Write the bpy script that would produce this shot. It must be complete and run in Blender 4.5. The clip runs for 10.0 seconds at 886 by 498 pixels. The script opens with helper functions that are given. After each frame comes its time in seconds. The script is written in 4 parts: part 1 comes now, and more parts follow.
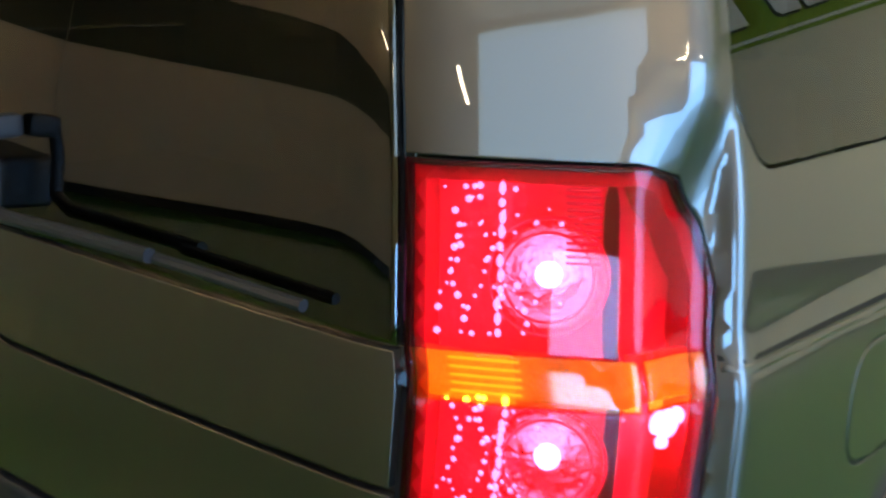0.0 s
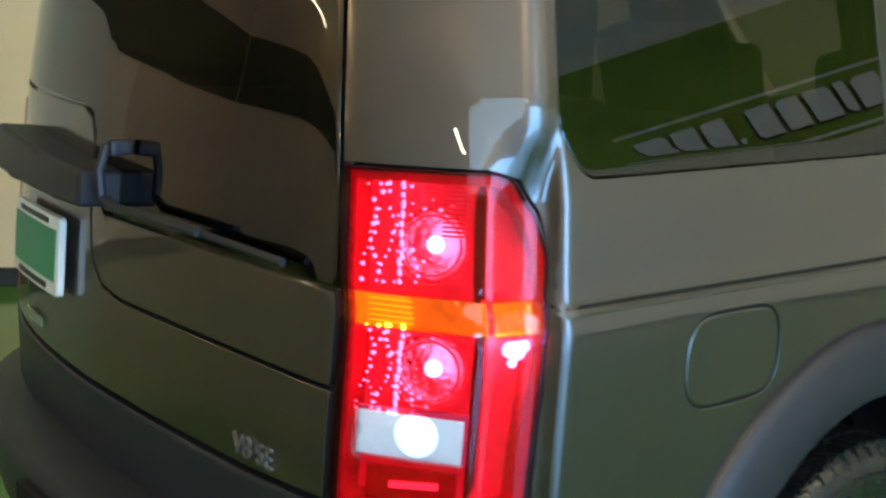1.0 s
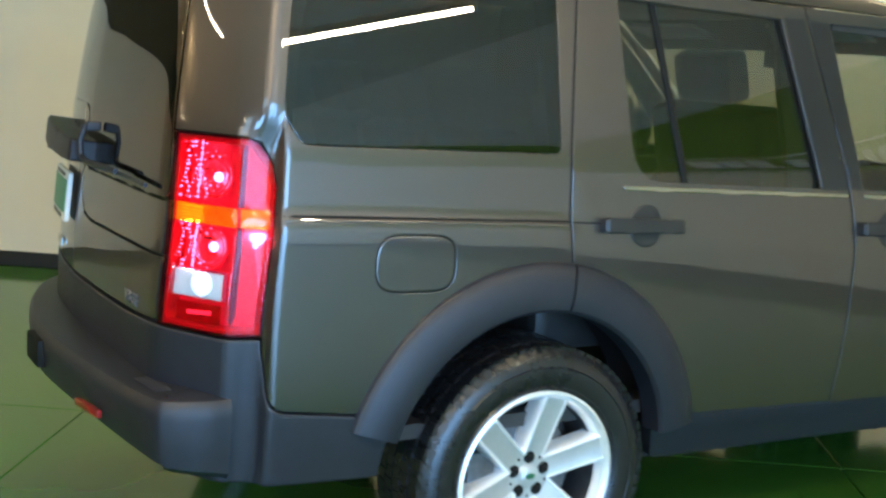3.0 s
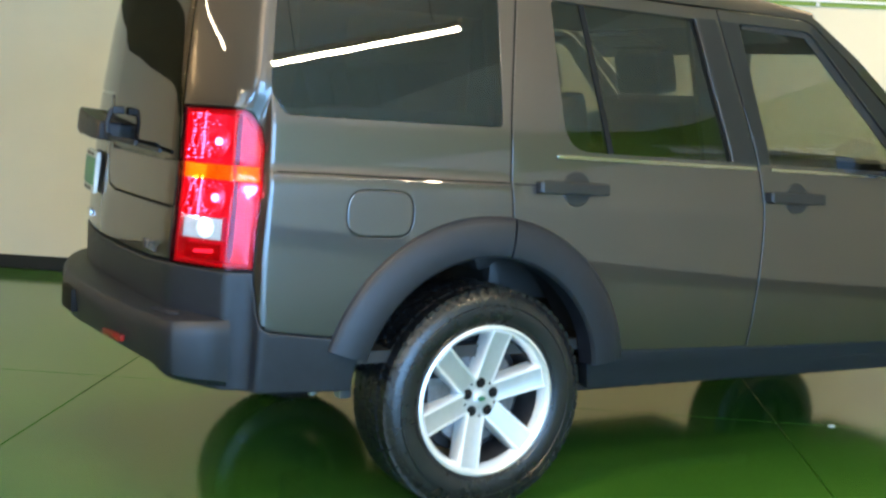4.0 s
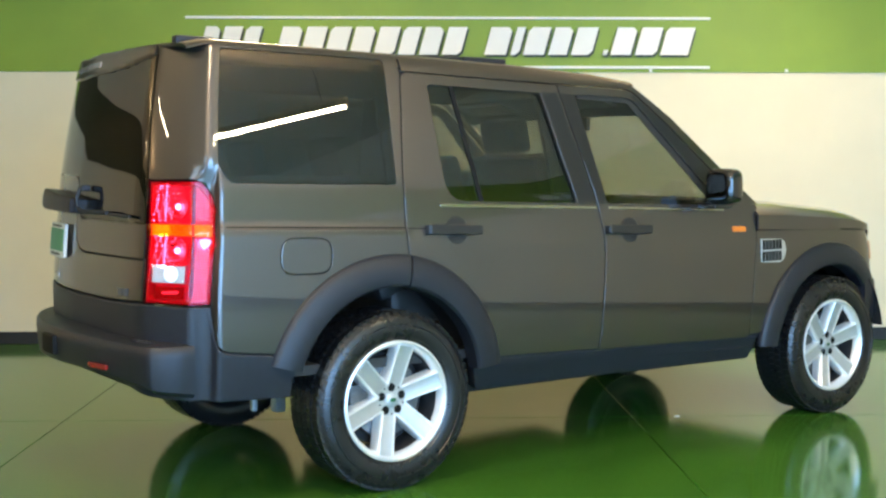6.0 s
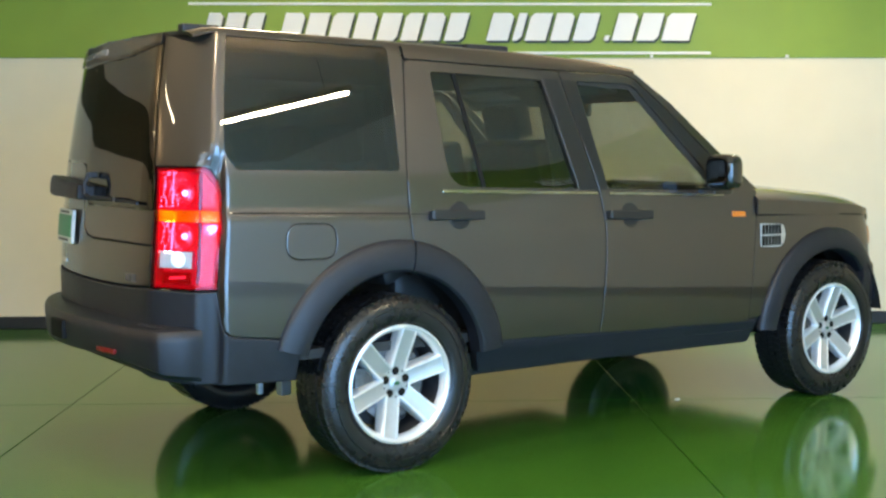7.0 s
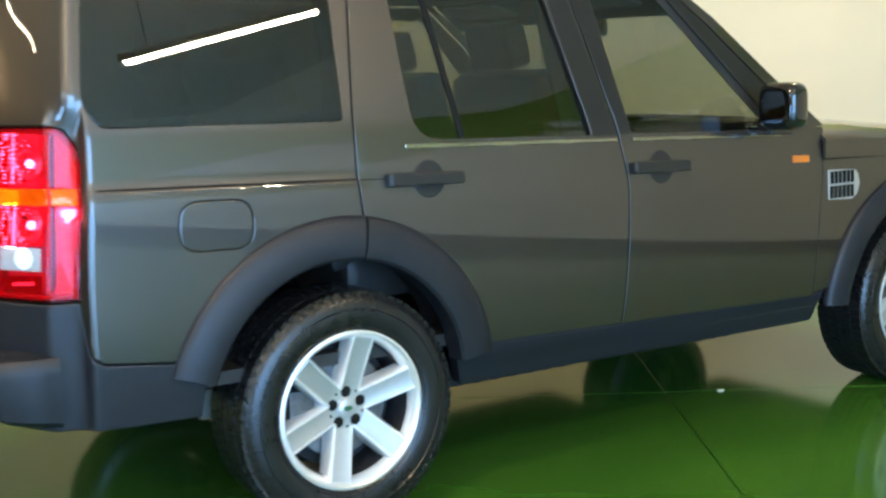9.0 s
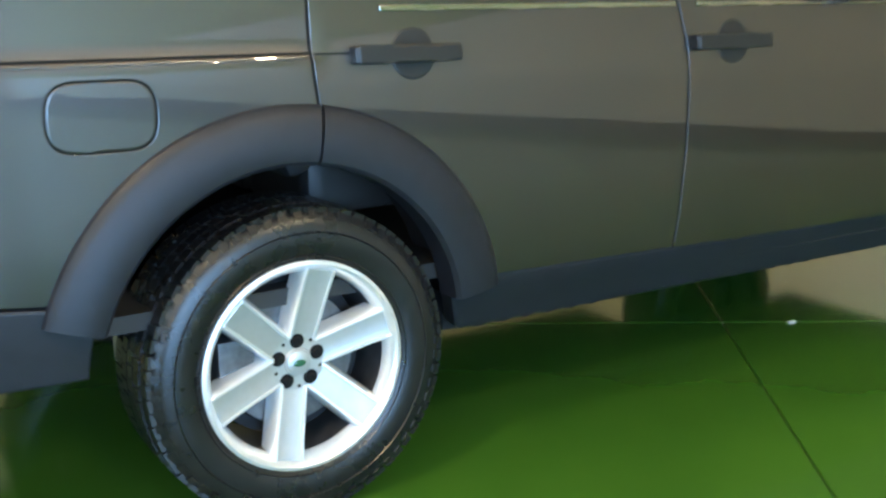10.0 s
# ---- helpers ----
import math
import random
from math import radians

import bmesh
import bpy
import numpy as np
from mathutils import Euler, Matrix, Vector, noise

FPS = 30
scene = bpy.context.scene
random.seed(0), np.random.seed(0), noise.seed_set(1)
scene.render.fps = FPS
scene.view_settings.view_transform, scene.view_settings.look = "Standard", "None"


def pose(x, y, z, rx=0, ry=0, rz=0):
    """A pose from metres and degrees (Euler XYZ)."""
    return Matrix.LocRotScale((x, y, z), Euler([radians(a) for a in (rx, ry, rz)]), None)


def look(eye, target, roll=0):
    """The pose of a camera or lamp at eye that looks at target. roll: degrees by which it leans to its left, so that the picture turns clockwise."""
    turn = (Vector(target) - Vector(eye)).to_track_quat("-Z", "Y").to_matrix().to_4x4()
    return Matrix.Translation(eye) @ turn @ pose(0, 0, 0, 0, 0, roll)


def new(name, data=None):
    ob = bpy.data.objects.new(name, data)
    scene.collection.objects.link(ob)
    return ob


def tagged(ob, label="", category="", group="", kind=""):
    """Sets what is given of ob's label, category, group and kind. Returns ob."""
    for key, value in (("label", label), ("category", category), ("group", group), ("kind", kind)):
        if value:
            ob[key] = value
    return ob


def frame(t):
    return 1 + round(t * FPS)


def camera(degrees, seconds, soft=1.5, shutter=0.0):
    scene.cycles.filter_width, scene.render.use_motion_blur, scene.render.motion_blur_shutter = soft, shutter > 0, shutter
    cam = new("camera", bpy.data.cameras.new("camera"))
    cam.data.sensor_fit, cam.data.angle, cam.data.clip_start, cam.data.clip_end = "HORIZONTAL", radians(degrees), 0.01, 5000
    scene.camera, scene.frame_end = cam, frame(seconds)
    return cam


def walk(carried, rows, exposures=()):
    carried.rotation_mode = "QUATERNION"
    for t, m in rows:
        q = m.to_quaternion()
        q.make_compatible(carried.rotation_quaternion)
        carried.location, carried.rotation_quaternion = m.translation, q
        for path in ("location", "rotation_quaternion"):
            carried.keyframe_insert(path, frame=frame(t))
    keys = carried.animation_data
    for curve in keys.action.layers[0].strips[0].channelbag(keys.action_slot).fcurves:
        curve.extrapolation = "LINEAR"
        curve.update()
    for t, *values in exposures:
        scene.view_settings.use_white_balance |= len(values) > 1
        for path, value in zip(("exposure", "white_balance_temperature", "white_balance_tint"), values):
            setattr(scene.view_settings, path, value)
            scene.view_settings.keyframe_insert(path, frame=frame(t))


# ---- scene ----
from mathutils import geometry

# ---- camera and walk ----
cam = camera(40.2, 10.0, soft=2.5, shutter=0.5)
PATH = [
    (0, (-1.755, -1.386, 1.497), (1.203, 1.110, 0.490), 1.25),
    (0.5, (-1.887, -1.642, 1.518), (0.940, 1.038, 0.608), 1.92),
    (1, (-1.915, -2.007, 1.521), (0.611, 0.990, 0.727), 1.28),
    (1.5, (-1.944, -2.349, 1.524), (0.454, 0.770, 0.800), 1.64),
    (2, (-1.962, -2.728, 1.498), (0.223, 0.561, 0.859), 0.77),
    (2.5, (-1.892, -3.126, 1.520), (0.186, 0.228, 0.861), 2.73),
    (4, (-2.087, -4.250, 1.356), (-0.126, -0.797, 0.875), 3.04),
    (4.5, (-2.309, -4.481, 1.247), (-0.168, -1.139, 0.750), -0.38),
    (5, (-2.450, -4.784, 1.278), (-0.242, -1.464, 0.944), 0.3),
    (5.5, (-2.628, -5.016, 1.310), (-0.338, -1.746, 1.072), 0.16),
    (7, (-2.773, -5.188, 1.334), (-0.482, -1.922, 1.038), -0.16),
    (7.5, (-2.582, -5.007, 1.303), (-0.286, -1.753, 0.926), -0.14),
    (8, (-2.426, -4.767, 1.317), (-0.138, -1.499, 1.026), -1.79),
    (8.5, (-2.193, -4.430, 1.440), (0.051, -1.162, 0.907), -0.67),
    (9, (-1.816, -4.148, 1.414), (0.395, -0.863, 0.847), -1.52),
    (9.5, (-1.483, -3.755, 1.390), (0.700, -0.501, 0.588), 0.16),
    (10, (-1.123, -3.374, 1.336), (0.905, -0.068, 0.357), -0.93),
]
walk(cam, [(t, look(eye, target, roll)) for t, eye, target, roll in PATH], [(0, 0.15, 6300, 9), (1, 0.05, 6350, 9), (2.5, 0.16, 6250, 9), (4, 0.26, 6350, 9), (5.5, 0.28, 6500, 10), (7, 0.12, 6450, 10), (8.5, 0.02, 6400, 10), (9.5, 0.16, 6500, 10), (10, 0.22, 6700, 10)])

# ---- light ----
PSI = radians(-33.3)          # the showroom is turned against the car
ROOM = Matrix.Rotation(PSI, 4, "Z")
CEIL = 4.2
TUBE_Z = 3.21

world = bpy.data.worlds.new("world")
scene.world = world
world.use_nodes = True
sky = world.node_tree.nodes.new("ShaderNodeTexSky")
sky.sky_type, sky.sun_disc, sky.sun_elevation, sky.sun_rotation = "NISHITA", False, radians(40), radians(200)
world.node_tree.links.new(sky.outputs[0], world.node_tree.nodes["Background"].inputs[0])
world.node_tree.nodes["Background"].inputs[1].default_value = 0.12


def area(name, m, sx, sy, watts, colour):
    data = bpy.data.lights.new(name, "AREA")
    data.shape, data.size, data.size_y, data.energy, data.color = "RECTANGLE", sx, sy, watts, colour
    ob = new(name, data)
    ob.matrix_world = m
    return ob


# fluorescent runs under the ceiling: u, v of the middle, length, turn
TUBE_TURN = 68.0
TUBES = [(u, v, 1.22) for u in (-0.25, 3.37) for v in (-6.4, -2.71, 1.75)] + [(-3.9, -2.65, 1.22), (-3.9, -6.4, 1.22), (-9.0, 1.3, 1.22), (-9.0, -2.9, 1.22)]      # far west ones: weak downwards, strong uplight added to brighten the rear screen's reflection
for u, v, length in TUBES:
    area("tube_light", ROOM @ pose(u, v, TUBE_Z - 0.004, 0, 0, TUBE_TURN), length, 0.07, ((38 if u < 0 and v > 0 else 64) if u > -2 else 20) if u > -5 else 15, (1.0, 0.81, 0.51))
    area("tube_light", ROOM @ pose(u, v, TUBE_Z + 0.055, 180, 0, TUBE_TURN), length, 0.07, ((26 if u < 0 and v > 0 else 42) if u > -2 else 16) if u > -5 else 110, (1.0, 0.81, 0.51))
# daylight in the shop front behind the camera: a low window and wide glazing
DOORS_U = ((-3.1, -1.6, 1.08, 95), (0.9, 6.2, 3.0, 640))
for u0, u1, height, watts in DOORS_U:
    area("front_daylight", ROOM @ pose((u0 + u1) / 2, -7.65, height / 2, 90, 0, 0), u1 - u0, height, watts, (0.24, 0.54, 1.0))
# a high window over the low one
HIGH = (-4.3, -1.0, 2.35, 4.15)
area("high_daylight", ROOM @ pose((HIGH[0] + HIGH[1]) / 2, -7.65, (HIGH[2] + HIGH[3]) / 2, 90, 0, 0), HIGH[1] - HIGH[0], HIGH[3] - HIGH[2], 55, (0.55, 0.82, 1.0))


# ---- materials ----
def material(name, colour, rough=0.5, metal=0.0, coat=0.0, vary=0.06, scale=6.0, bump=0.0, bump_scale=200.0, rough_vary=0.05, colour2=None, coat_rough=0.03, spec=0.5, emit=None, emit_strength=0.0, big=None):
    """Principled surface with two scales of variation in colour and roughness and a fine relief."""
    m = bpy.data.materials.new(name)
    m.use_nodes = True
    nt = m.node_tree
    b = nt.nodes["Principled BSDF"]
    tc = nt.nodes.new("ShaderNodeTexCoord")
    n1 = nt.nodes.new("ShaderNodeTexNoise")
    n1.inputs["Scale"].default_value, n1.inputs["Detail"].default_value = scale, 6
    n2 = nt.nodes.new("ShaderNodeTexNoise")
    n2.inputs["Scale"].default_value, n2.inputs["Detail"].default_value = (big or scale * 0.13), 3
    nt.links.new(tc.outputs["Object"], n1.inputs["Vector"])
    nt.links.new(tc.outputs["Object"], n2.inputs["Vector"])
    add = nt.nodes.new("ShaderNodeMath")
    add.operation = "ADD"
    nt.links.new(n1.outputs["Fac"], add.inputs[0])
    nt.links.new(n2.outputs["Fac"], add.inputs[1])
    half = nt.nodes.new("ShaderNodeMath")
    half.operation = "MULTIPLY"
    half.inputs[1].default_value = 0.5
    nt.links.new(add.outputs[0], half.inputs[0])
    ramp = nt.nodes.new("ShaderNodeValToRGB")
    c = colour
    c2 = colour2 or tuple(min(1, v * (1 + vary * 2)) for v in c)
    c1 = tuple(v * (1 - vary * 2) for v in c) if colour2 is None else c
    ramp.color_ramp.elements[0].position, ramp.color_ramp.elements[1].position = 0.3, 0.7
    ramp.color_ramp.elements[0].color, ramp.color_ramp.elements[1].color = (*c1, 1), (*c2, 1)
    nt.links.new(half.outputs[0], ramp.inputs[0])
    nt.links.new(ramp.outputs[0], b.inputs["Base Color"])
    mr = nt.nodes.new("ShaderNodeMapRange")
    mr.inputs["To Min"].default_value, mr.inputs["To Max"].default_value = max(0.0, rough - rough_vary), min(1.0, rough + rough_vary)
    nt.links.new(half.outputs[0], mr.inputs["Value"])
    nt.links.new(mr.outputs[0], b.inputs["Roughness"])
    b.inputs["Metallic"].default_value = metal
    b.inputs["Coat Weight"].default_value, b.inputs["Coat Roughness"].default_value = coat, coat_rough
    b.inputs["Specular IOR Level"].default_value = spec
    if bump:
        n3 = nt.nodes.new("ShaderNodeTexNoise")
        n3.inputs["Scale"].default_value, n3.inputs["Detail"].default_value = bump_scale, 3
        nt.links.new(tc.outputs["Object"], n3.inputs["Vector"])
        bp = nt.nodes.new("ShaderNodeBump")
        bp.inputs["Strength"].default_value, bp.inputs["Distance"].default_value = bump, 0.002
        nt.links.new(n3.outputs["Fac"], bp.inputs["Height"])
        nt.links.new(bp.outputs[0], b.inputs["Normal"])
    if emit:
        b.inputs["Emission Color"].default_value, b.inputs["Emission Strength"].default_value = (*emit, 1), emit_strength
    return m


def pane(name, tint, rough=0.0, gloss=(1, 1, 1), ior=1.5):
    """A thin pane: what lies behind shows through tinted, with a clear reflection on top."""
    m = bpy.data.materials.new(name)
    m.use_nodes = True
    nt = m.node_tree
    nt.nodes.remove(nt.nodes["Principled BSDF"])
    tr = nt.nodes.new("ShaderNodeBsdfTransparent")
    tr.inputs[0].default_value = (*tint, 1)
    gl = nt.nodes.new("ShaderNodeBsdfGlossy")
    gl.inputs["Color"].default_value, gl.inputs["Roughness"].default_value = (*gloss, 1), rough
    lw = nt.nodes.new("ShaderNodeLayerWeight")
    lw.inputs[0].default_value = 0.5
    pw = nt.nodes.new("ShaderNodeMath")
    pw.operation = "POWER"
    pw.inputs[1].default_value = 5.0
    nt.links.new(lw.outputs["Facing"], pw.inputs[0])
    fr = nt.nodes.new("ShaderNodeMath")
    fr.operation = "MULTIPLY_ADD"
    f0 = ((ior - 1) / (ior + 1)) ** 2
    fr.inputs[1].default_value, fr.inputs[2].default_value = 1 - f0, f0
    nt.links.new(pw.outputs[0], fr.inputs[0])
    mix = nt.nodes.new("ShaderNodeMixShader")
    nt.links.new(fr.outputs[0], mix.inputs[0])
    nt.links.new(tr.outputs[0], mix.inputs[1])
    nt.links.new(gl.outputs[0], mix.inputs[2])
    nt.links.new(mix.outputs[0], nt.nodes["Material Output"].inputs[0])
    return m


PAINT = material("grey_metallic_paint", (0.081, 0.071, 0.067), 0.40, 0.92, 1.0, vary=0.02, scale=900, bump=0.0, rough_vary=0.04, coat_rough=0.012, big=3)
PAINT.node_tree.nodes["Principled BSDF"].inputs["Coat IOR"].default_value = 1.62
PLASTIC = material("black_grained_plastic", (0.0130, 0.0145, 0.0205), 0.42, spec=0.4, vary=0.12, scale=30, bump=0.25, bump_scale=700, rough_vary=0.08)
TRIM = material("gloss_black_trim", (0.010, 0.010, 0.011), 0.10, coat=0.6, vary=0.05, scale=20)
DARK = material("dark_underside", (0.010, 0.010, 0.011), 0.8, vary=0.2, scale=14)
RUBBER = material("tyre_rubber", (0.011, 0.011, 0.012), 0.29, vary=0.2, scale=25, bump=0.2, bump_scale=300, rough_vary=0.12)
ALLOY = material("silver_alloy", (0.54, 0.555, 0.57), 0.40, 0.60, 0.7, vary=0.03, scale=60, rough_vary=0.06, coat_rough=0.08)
# paler alloy: the highlight on rim lip and ridges is put into its colour
PALE_ALLOY = material("polished_alloy", (0.80, 0.82, 0.84), 0.32, 0.55, 0.8, vary=0.03, scale=60, rough_vary=0.05, coat_rough=0.05)
BARREL = material("dark_rim_barrel", (0.07, 0.07, 0.075), 0.4, 0.7, vary=0.15, scale=30)
STEEL = material("brake_steel", (0.15, 0.15, 0.155), 0.5, 0.8, vary=0.2, scale=40)
CHROME = material("chrome", (0.75, 0.75, 0.76), 0.10, 1.0, vary=0.02, scale=30)
# satin belt trim, with a tube's highlight put into its pale colour
BELT_SHINE = material("satin_bright_trim", (0.40, 0.38, 0.345), 0.2, 1.0, vary=0.04, scale=30)
PRIVACY = pane("privacy_glass", (0.30, 0.29, 0.275), ior=1.75)
DOOR_GLASS = pane("smoke_tinted_glass", (0.58, 0.59, 0.54), ior=1.7)
GLASS = pane("green_tinted_glass", (0.74, 0.76, 0.72))
WALL = material("cream_wall_paint", (0.75, 0.69, 0.53), 0.75, vary=0.025, scale=3, bump=0.15, bump_scale=120)
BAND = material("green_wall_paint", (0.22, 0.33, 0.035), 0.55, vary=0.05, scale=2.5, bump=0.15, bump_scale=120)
# the room's dim west end: shade put into the wall colour
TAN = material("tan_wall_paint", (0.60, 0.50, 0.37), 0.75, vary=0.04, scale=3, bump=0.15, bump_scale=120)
BASE = material("black_baseboard", (0.012, 0.012, 0.013), 0.4, vary=0.1, scale=10)
FLOOR = material("green_epoxy_floor", (0.037, 0.116, 0.014), 0.11, coat=0.0, colour2=(0.049, 0.148, 0.018), scale=1.6, rough_vary=0.03, bump=0.03, bump_scale=9, spec=0.40)
# the wall band at that dim end, darkened in its colour
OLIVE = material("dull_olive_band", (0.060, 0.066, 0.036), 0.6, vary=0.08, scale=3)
JOINT_GLINT = material("pale_joint_edge", (0.34, 0.42, 0.24), 0.4, vary=0.2, scale=9)
JOINT = material("joint_filler", (0.012, 0.045, 0.008), 0.5, vary=0.2, scale=20)
CEILING = material("ceiling_board", (0.68, 0.55, 0.40), 0.85, vary=0.05, scale=3)
WHITE = material("white_sign_acrylic", (0.80, 0.80, 0.76), 0.4, vary=0.02, scale=8)
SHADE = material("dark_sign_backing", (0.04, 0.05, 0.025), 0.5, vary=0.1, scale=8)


CABIN = material("dark_cabin_plastic", (0.022, 0.021, 0.020), 0.6, vary=0.1, scale=20, bump=0.2, bump_scale=400)
BLACKLINE = material("black_seal", (0.006, 0.006, 0.006), 0.6, vary=0.1, scale=20, spec=0.2)


# ---- helpers ----
def mesh_from(name, verts, faces, mat, smooth=True, normals=None):
    me = bpy.data.meshes.new(name)
    me.from_pydata([tuple(v) for v in verts], [], faces)
    me.materials.append(mat)
    if smooth:
        me.polygons.foreach_set("use_smooth", [True] * len(me.polygons))
    me.update()
    if normals is not None:
        me.normals_split_custom_set_from_vertices([tuple(n) for n in normals])
    return me


def hang(name, me, parent, label=""):
    ob = new(name, me)
    ob.parent = parent
    if label:
        ob["label"] = label
    return ob


def part(name, bm, mat, parent, label="", smooth=True):
    me = bpy.data.meshes.new(name)
    bm.to_mesh(me)
    bm.free()
    me.materials.append(mat)
    if smooth:
        me.polygons.foreach_set("use_smooth", [True] * len(me.polygons))
        me.set_sharp_from_angle(angle=radians(35))
    return hang(name, me, parent, label)


def box(bm, x0, x1, y0, y1, z0, z1, bevel=0.0, segs=2, m=None):
    r = bmesh.ops.create_cube(bm, size=1)
    vs = r["verts"]
    bmesh.ops.scale(bm, vec=(x1 - x0, y1 - y0, z1 - z0), verts=vs)
    bmesh.ops.translate(bm, vec=((x0 + x1) / 2, (y0 + y1) / 2, (z0 + z1) / 2), verts=vs)
    if bevel:
        es = list({e for v in vs for e in v.link_edges})
        out = bmesh.ops.bevel(bm, geom=es, offset=bevel, segments=segs, profile=0.7, affect="EDGES")
        vs = list({v for f in out["faces"] for v in f.verts} | {v for v in vs if v.is_valid})
    if m is not None:
        bmesh.ops.transform(bm, matrix=m, verts=vs)
    return vs


def boxed(*args, **kw):
    bm = bmesh.new()
    box(bm, *args, **kw)
    return bm


def lathe(profile, n=64, axis_y=True):
    """A bmesh turned about Y from (radius, y) pairs."""
    bm = bmesh.new()
    rings = []
    for i in range(n):
        a = 2 * math.pi * i / n
        rings.append([bm.verts.new((r * math.cos(a), y, r * math.sin(a))) for r, y in profile])
    for i in range(n):
        p, q = rings[i], rings[(i + 1) % n]
        for j in range(len(profile) - 1):
            bm.faces.new((p[j], p[j + 1], q[j + 1], q[j]))
    bmesh.ops.remove_doubles(bm, verts=bm.verts, dist=1e-5)
    bmesh.ops.recalc_face_normals(bm, faces=bm.faces)
    return bm


def tube(points, radius, n=8):
    """A bmesh pipe through points."""
    bm = bmesh.new()
    pts = [Vector(p) for p in points]
    rings = []
    for i, p in enumerate(pts):
        d = (pts[min(i + 1, len(pts) - 1)] - pts[max(i - 1, 0)]).normalized()
        a = d.orthogonal().normalized()
        b = d.cross(a)
        if rings:
            ref = rings[-1][0].co - pts[i - 1]
            a = (ref - d * ref.dot(d)).normalized()
            b = d.cross(a)
        rings.append([bm.verts.new(p + radius * (a * math.cos(2 * math.pi * k / n) + b * math.sin(2 * math.pi * k / n))) for k in range(n)])
    for p, q in zip(rings, rings[1:]):
        for k in range(n):
            bm.faces.new((p[k], p[(k + 1) % n], q[(k + 1) % n], q[k]))
    bm.faces.new(rings[0][::-1])
    bm.faces.new(rings[-1])
    bmesh.ops.recalc_face_normals(bm, faces=bm.faces)
    return bm


def prism(poly, y0, y1, bevel=0.0):
    """A bmesh slab: poly in (x, z), thick from y0 to y1."""
    bm = bmesh.new()
    a = [bm.verts.new((x, y0, z)) for x, z in poly]
    b = [bm.verts.new((x, y1, z)) for x, z in poly]
    bm.faces.new(a)
    bm.faces.new(b[::-1])
    for i in range(len(poly)):
        j = (i + 1) % len(poly)
        bm.faces.new((a[i], b[i], b[j], a[j]))
    bmesh.ops.recalc_face_normals(bm, faces=bm.faces)
    if bevel:
        bmesh.ops.bevel(bm, geom=list(bm.edges), offset=bevel, segments=2, profile=0.7, affect="EDGES")
    return bm


def pebble(a, b, c, m, power=0.5, n=28):
    """A bmesh block with fully rounded sides, half axes a, b, c."""
    bow = lambda v: math.copysign(abs(v) ** power, v)
    bm = bmesh.new()
    rings = []
    for i in range(1, n // 2):
        t = math.pi * (i / (n // 2) - 0.5)
        rings.append([bm.verts.new((a * bow(math.cos(t)) * bow(math.cos(2 * math.pi * k / n)), b * bow(math.cos(t)) * bow(math.sin(2 * math.pi * k / n)), c * bow(math.sin(t)))) for k in range(n)])
    for p, q in zip(rings, rings[1:]):
        for k in range(n):
            bm.faces.new((p[k], p[(k + 1) % n], q[(k + 1) % n], q[k]))
    bm.faces.new(rings[0][::-1])
    bm.faces.new(rings[-1])
    bmesh.ops.recalc_face_normals(bm, faces=bm.faces)
    bmesh.ops.transform(bm, matrix=m, verts=bm.verts)
    return bm


def empty(name, label, category, group="", loc=None):
    ob = new(name)
    if loc:
        ob.location = loc
    return tagged(ob, label, category, group)


# ---- the showroom ----
U0, U1, V0, V1, TH = -11.0, 6.5, -7.6, 3.77, 0.2
BZ0, BZ1 = 2.13, 3.10         # the green band


def room_piece(name, bm, mat, kind="structure", label="", category=""):
    ob = part(name, bm, mat, None, smooth=False)
    ob.matrix_world = ROOM
    tagged(ob, label, category, "", kind)
    return ob


def wall_boxes(name, along, a0, a1, pos, outward):
    """A straight wall in three coloured courses on one another."""
    lo, hi = sorted((pos, pos + outward * TH))
    def piece(nm, z0, z1, mat, off=0.0):
        bm = bmesh.new()
        l2, h2 = (lo - off, hi) if outward > 0 else (lo, hi + off)
        if along == "u":
            box(bm, a0, a1, l2, h2, z0, z1)
        else:
            box(bm, l2, h2, a0, a1, z0, z1)
        return part(nm, bm, mat, None, smooth=False)
    base = piece(name, 0, CEIL, WALL)
    base.matrix_world = ROOM
    tagged(base, "cream painted showroom wall with a green band", "wall", "", "structure")
    return base


wall_boxes("wall_north", "u", -8.2, U1 + TH, V1, 1)
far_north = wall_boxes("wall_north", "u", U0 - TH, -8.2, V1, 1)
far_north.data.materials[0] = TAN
far_north["label"] = "showroom wall past the green band, its dimness put in as tan"
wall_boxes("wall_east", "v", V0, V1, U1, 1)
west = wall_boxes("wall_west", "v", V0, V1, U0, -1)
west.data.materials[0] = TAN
west["label"] = "showroom wall with a dark band, its dimness put in as tan"
for b, text in (((U0 - TH, HIGH[0], 0, CEIL), "beside the windows"), ((HIGH[0], DOORS_U[0][0], 0, HIGH[2]), "beside the low window"), ((DOORS_U[0][0], DOORS_U[0][1], DOORS_U[0][2], HIGH[2]), "between the two windows"), ((DOORS_U[0][1], HIGH[1], 0, HIGH[2]), "beside the low window"), ((HIGH[0], HIGH[1], HIGH[3], CEIL), "over the high window"), ((HIGH[1], DOORS_U[1][0], 0, CEIL), "beside the glazing"), ((DOORS_U[1][0], DOORS_U[1][1], DOORS_U[1][2], CEIL), "over the glazing"), ((DOORS_U[1][1], U1 + TH, 0, CEIL), "beside the glazing")):
    room_piece("wall_south", boxed(b[0], b[1], V0 - TH, V0, b[2], b[3]), WALL, label="cream painted shop front wall " + text, category="wall")
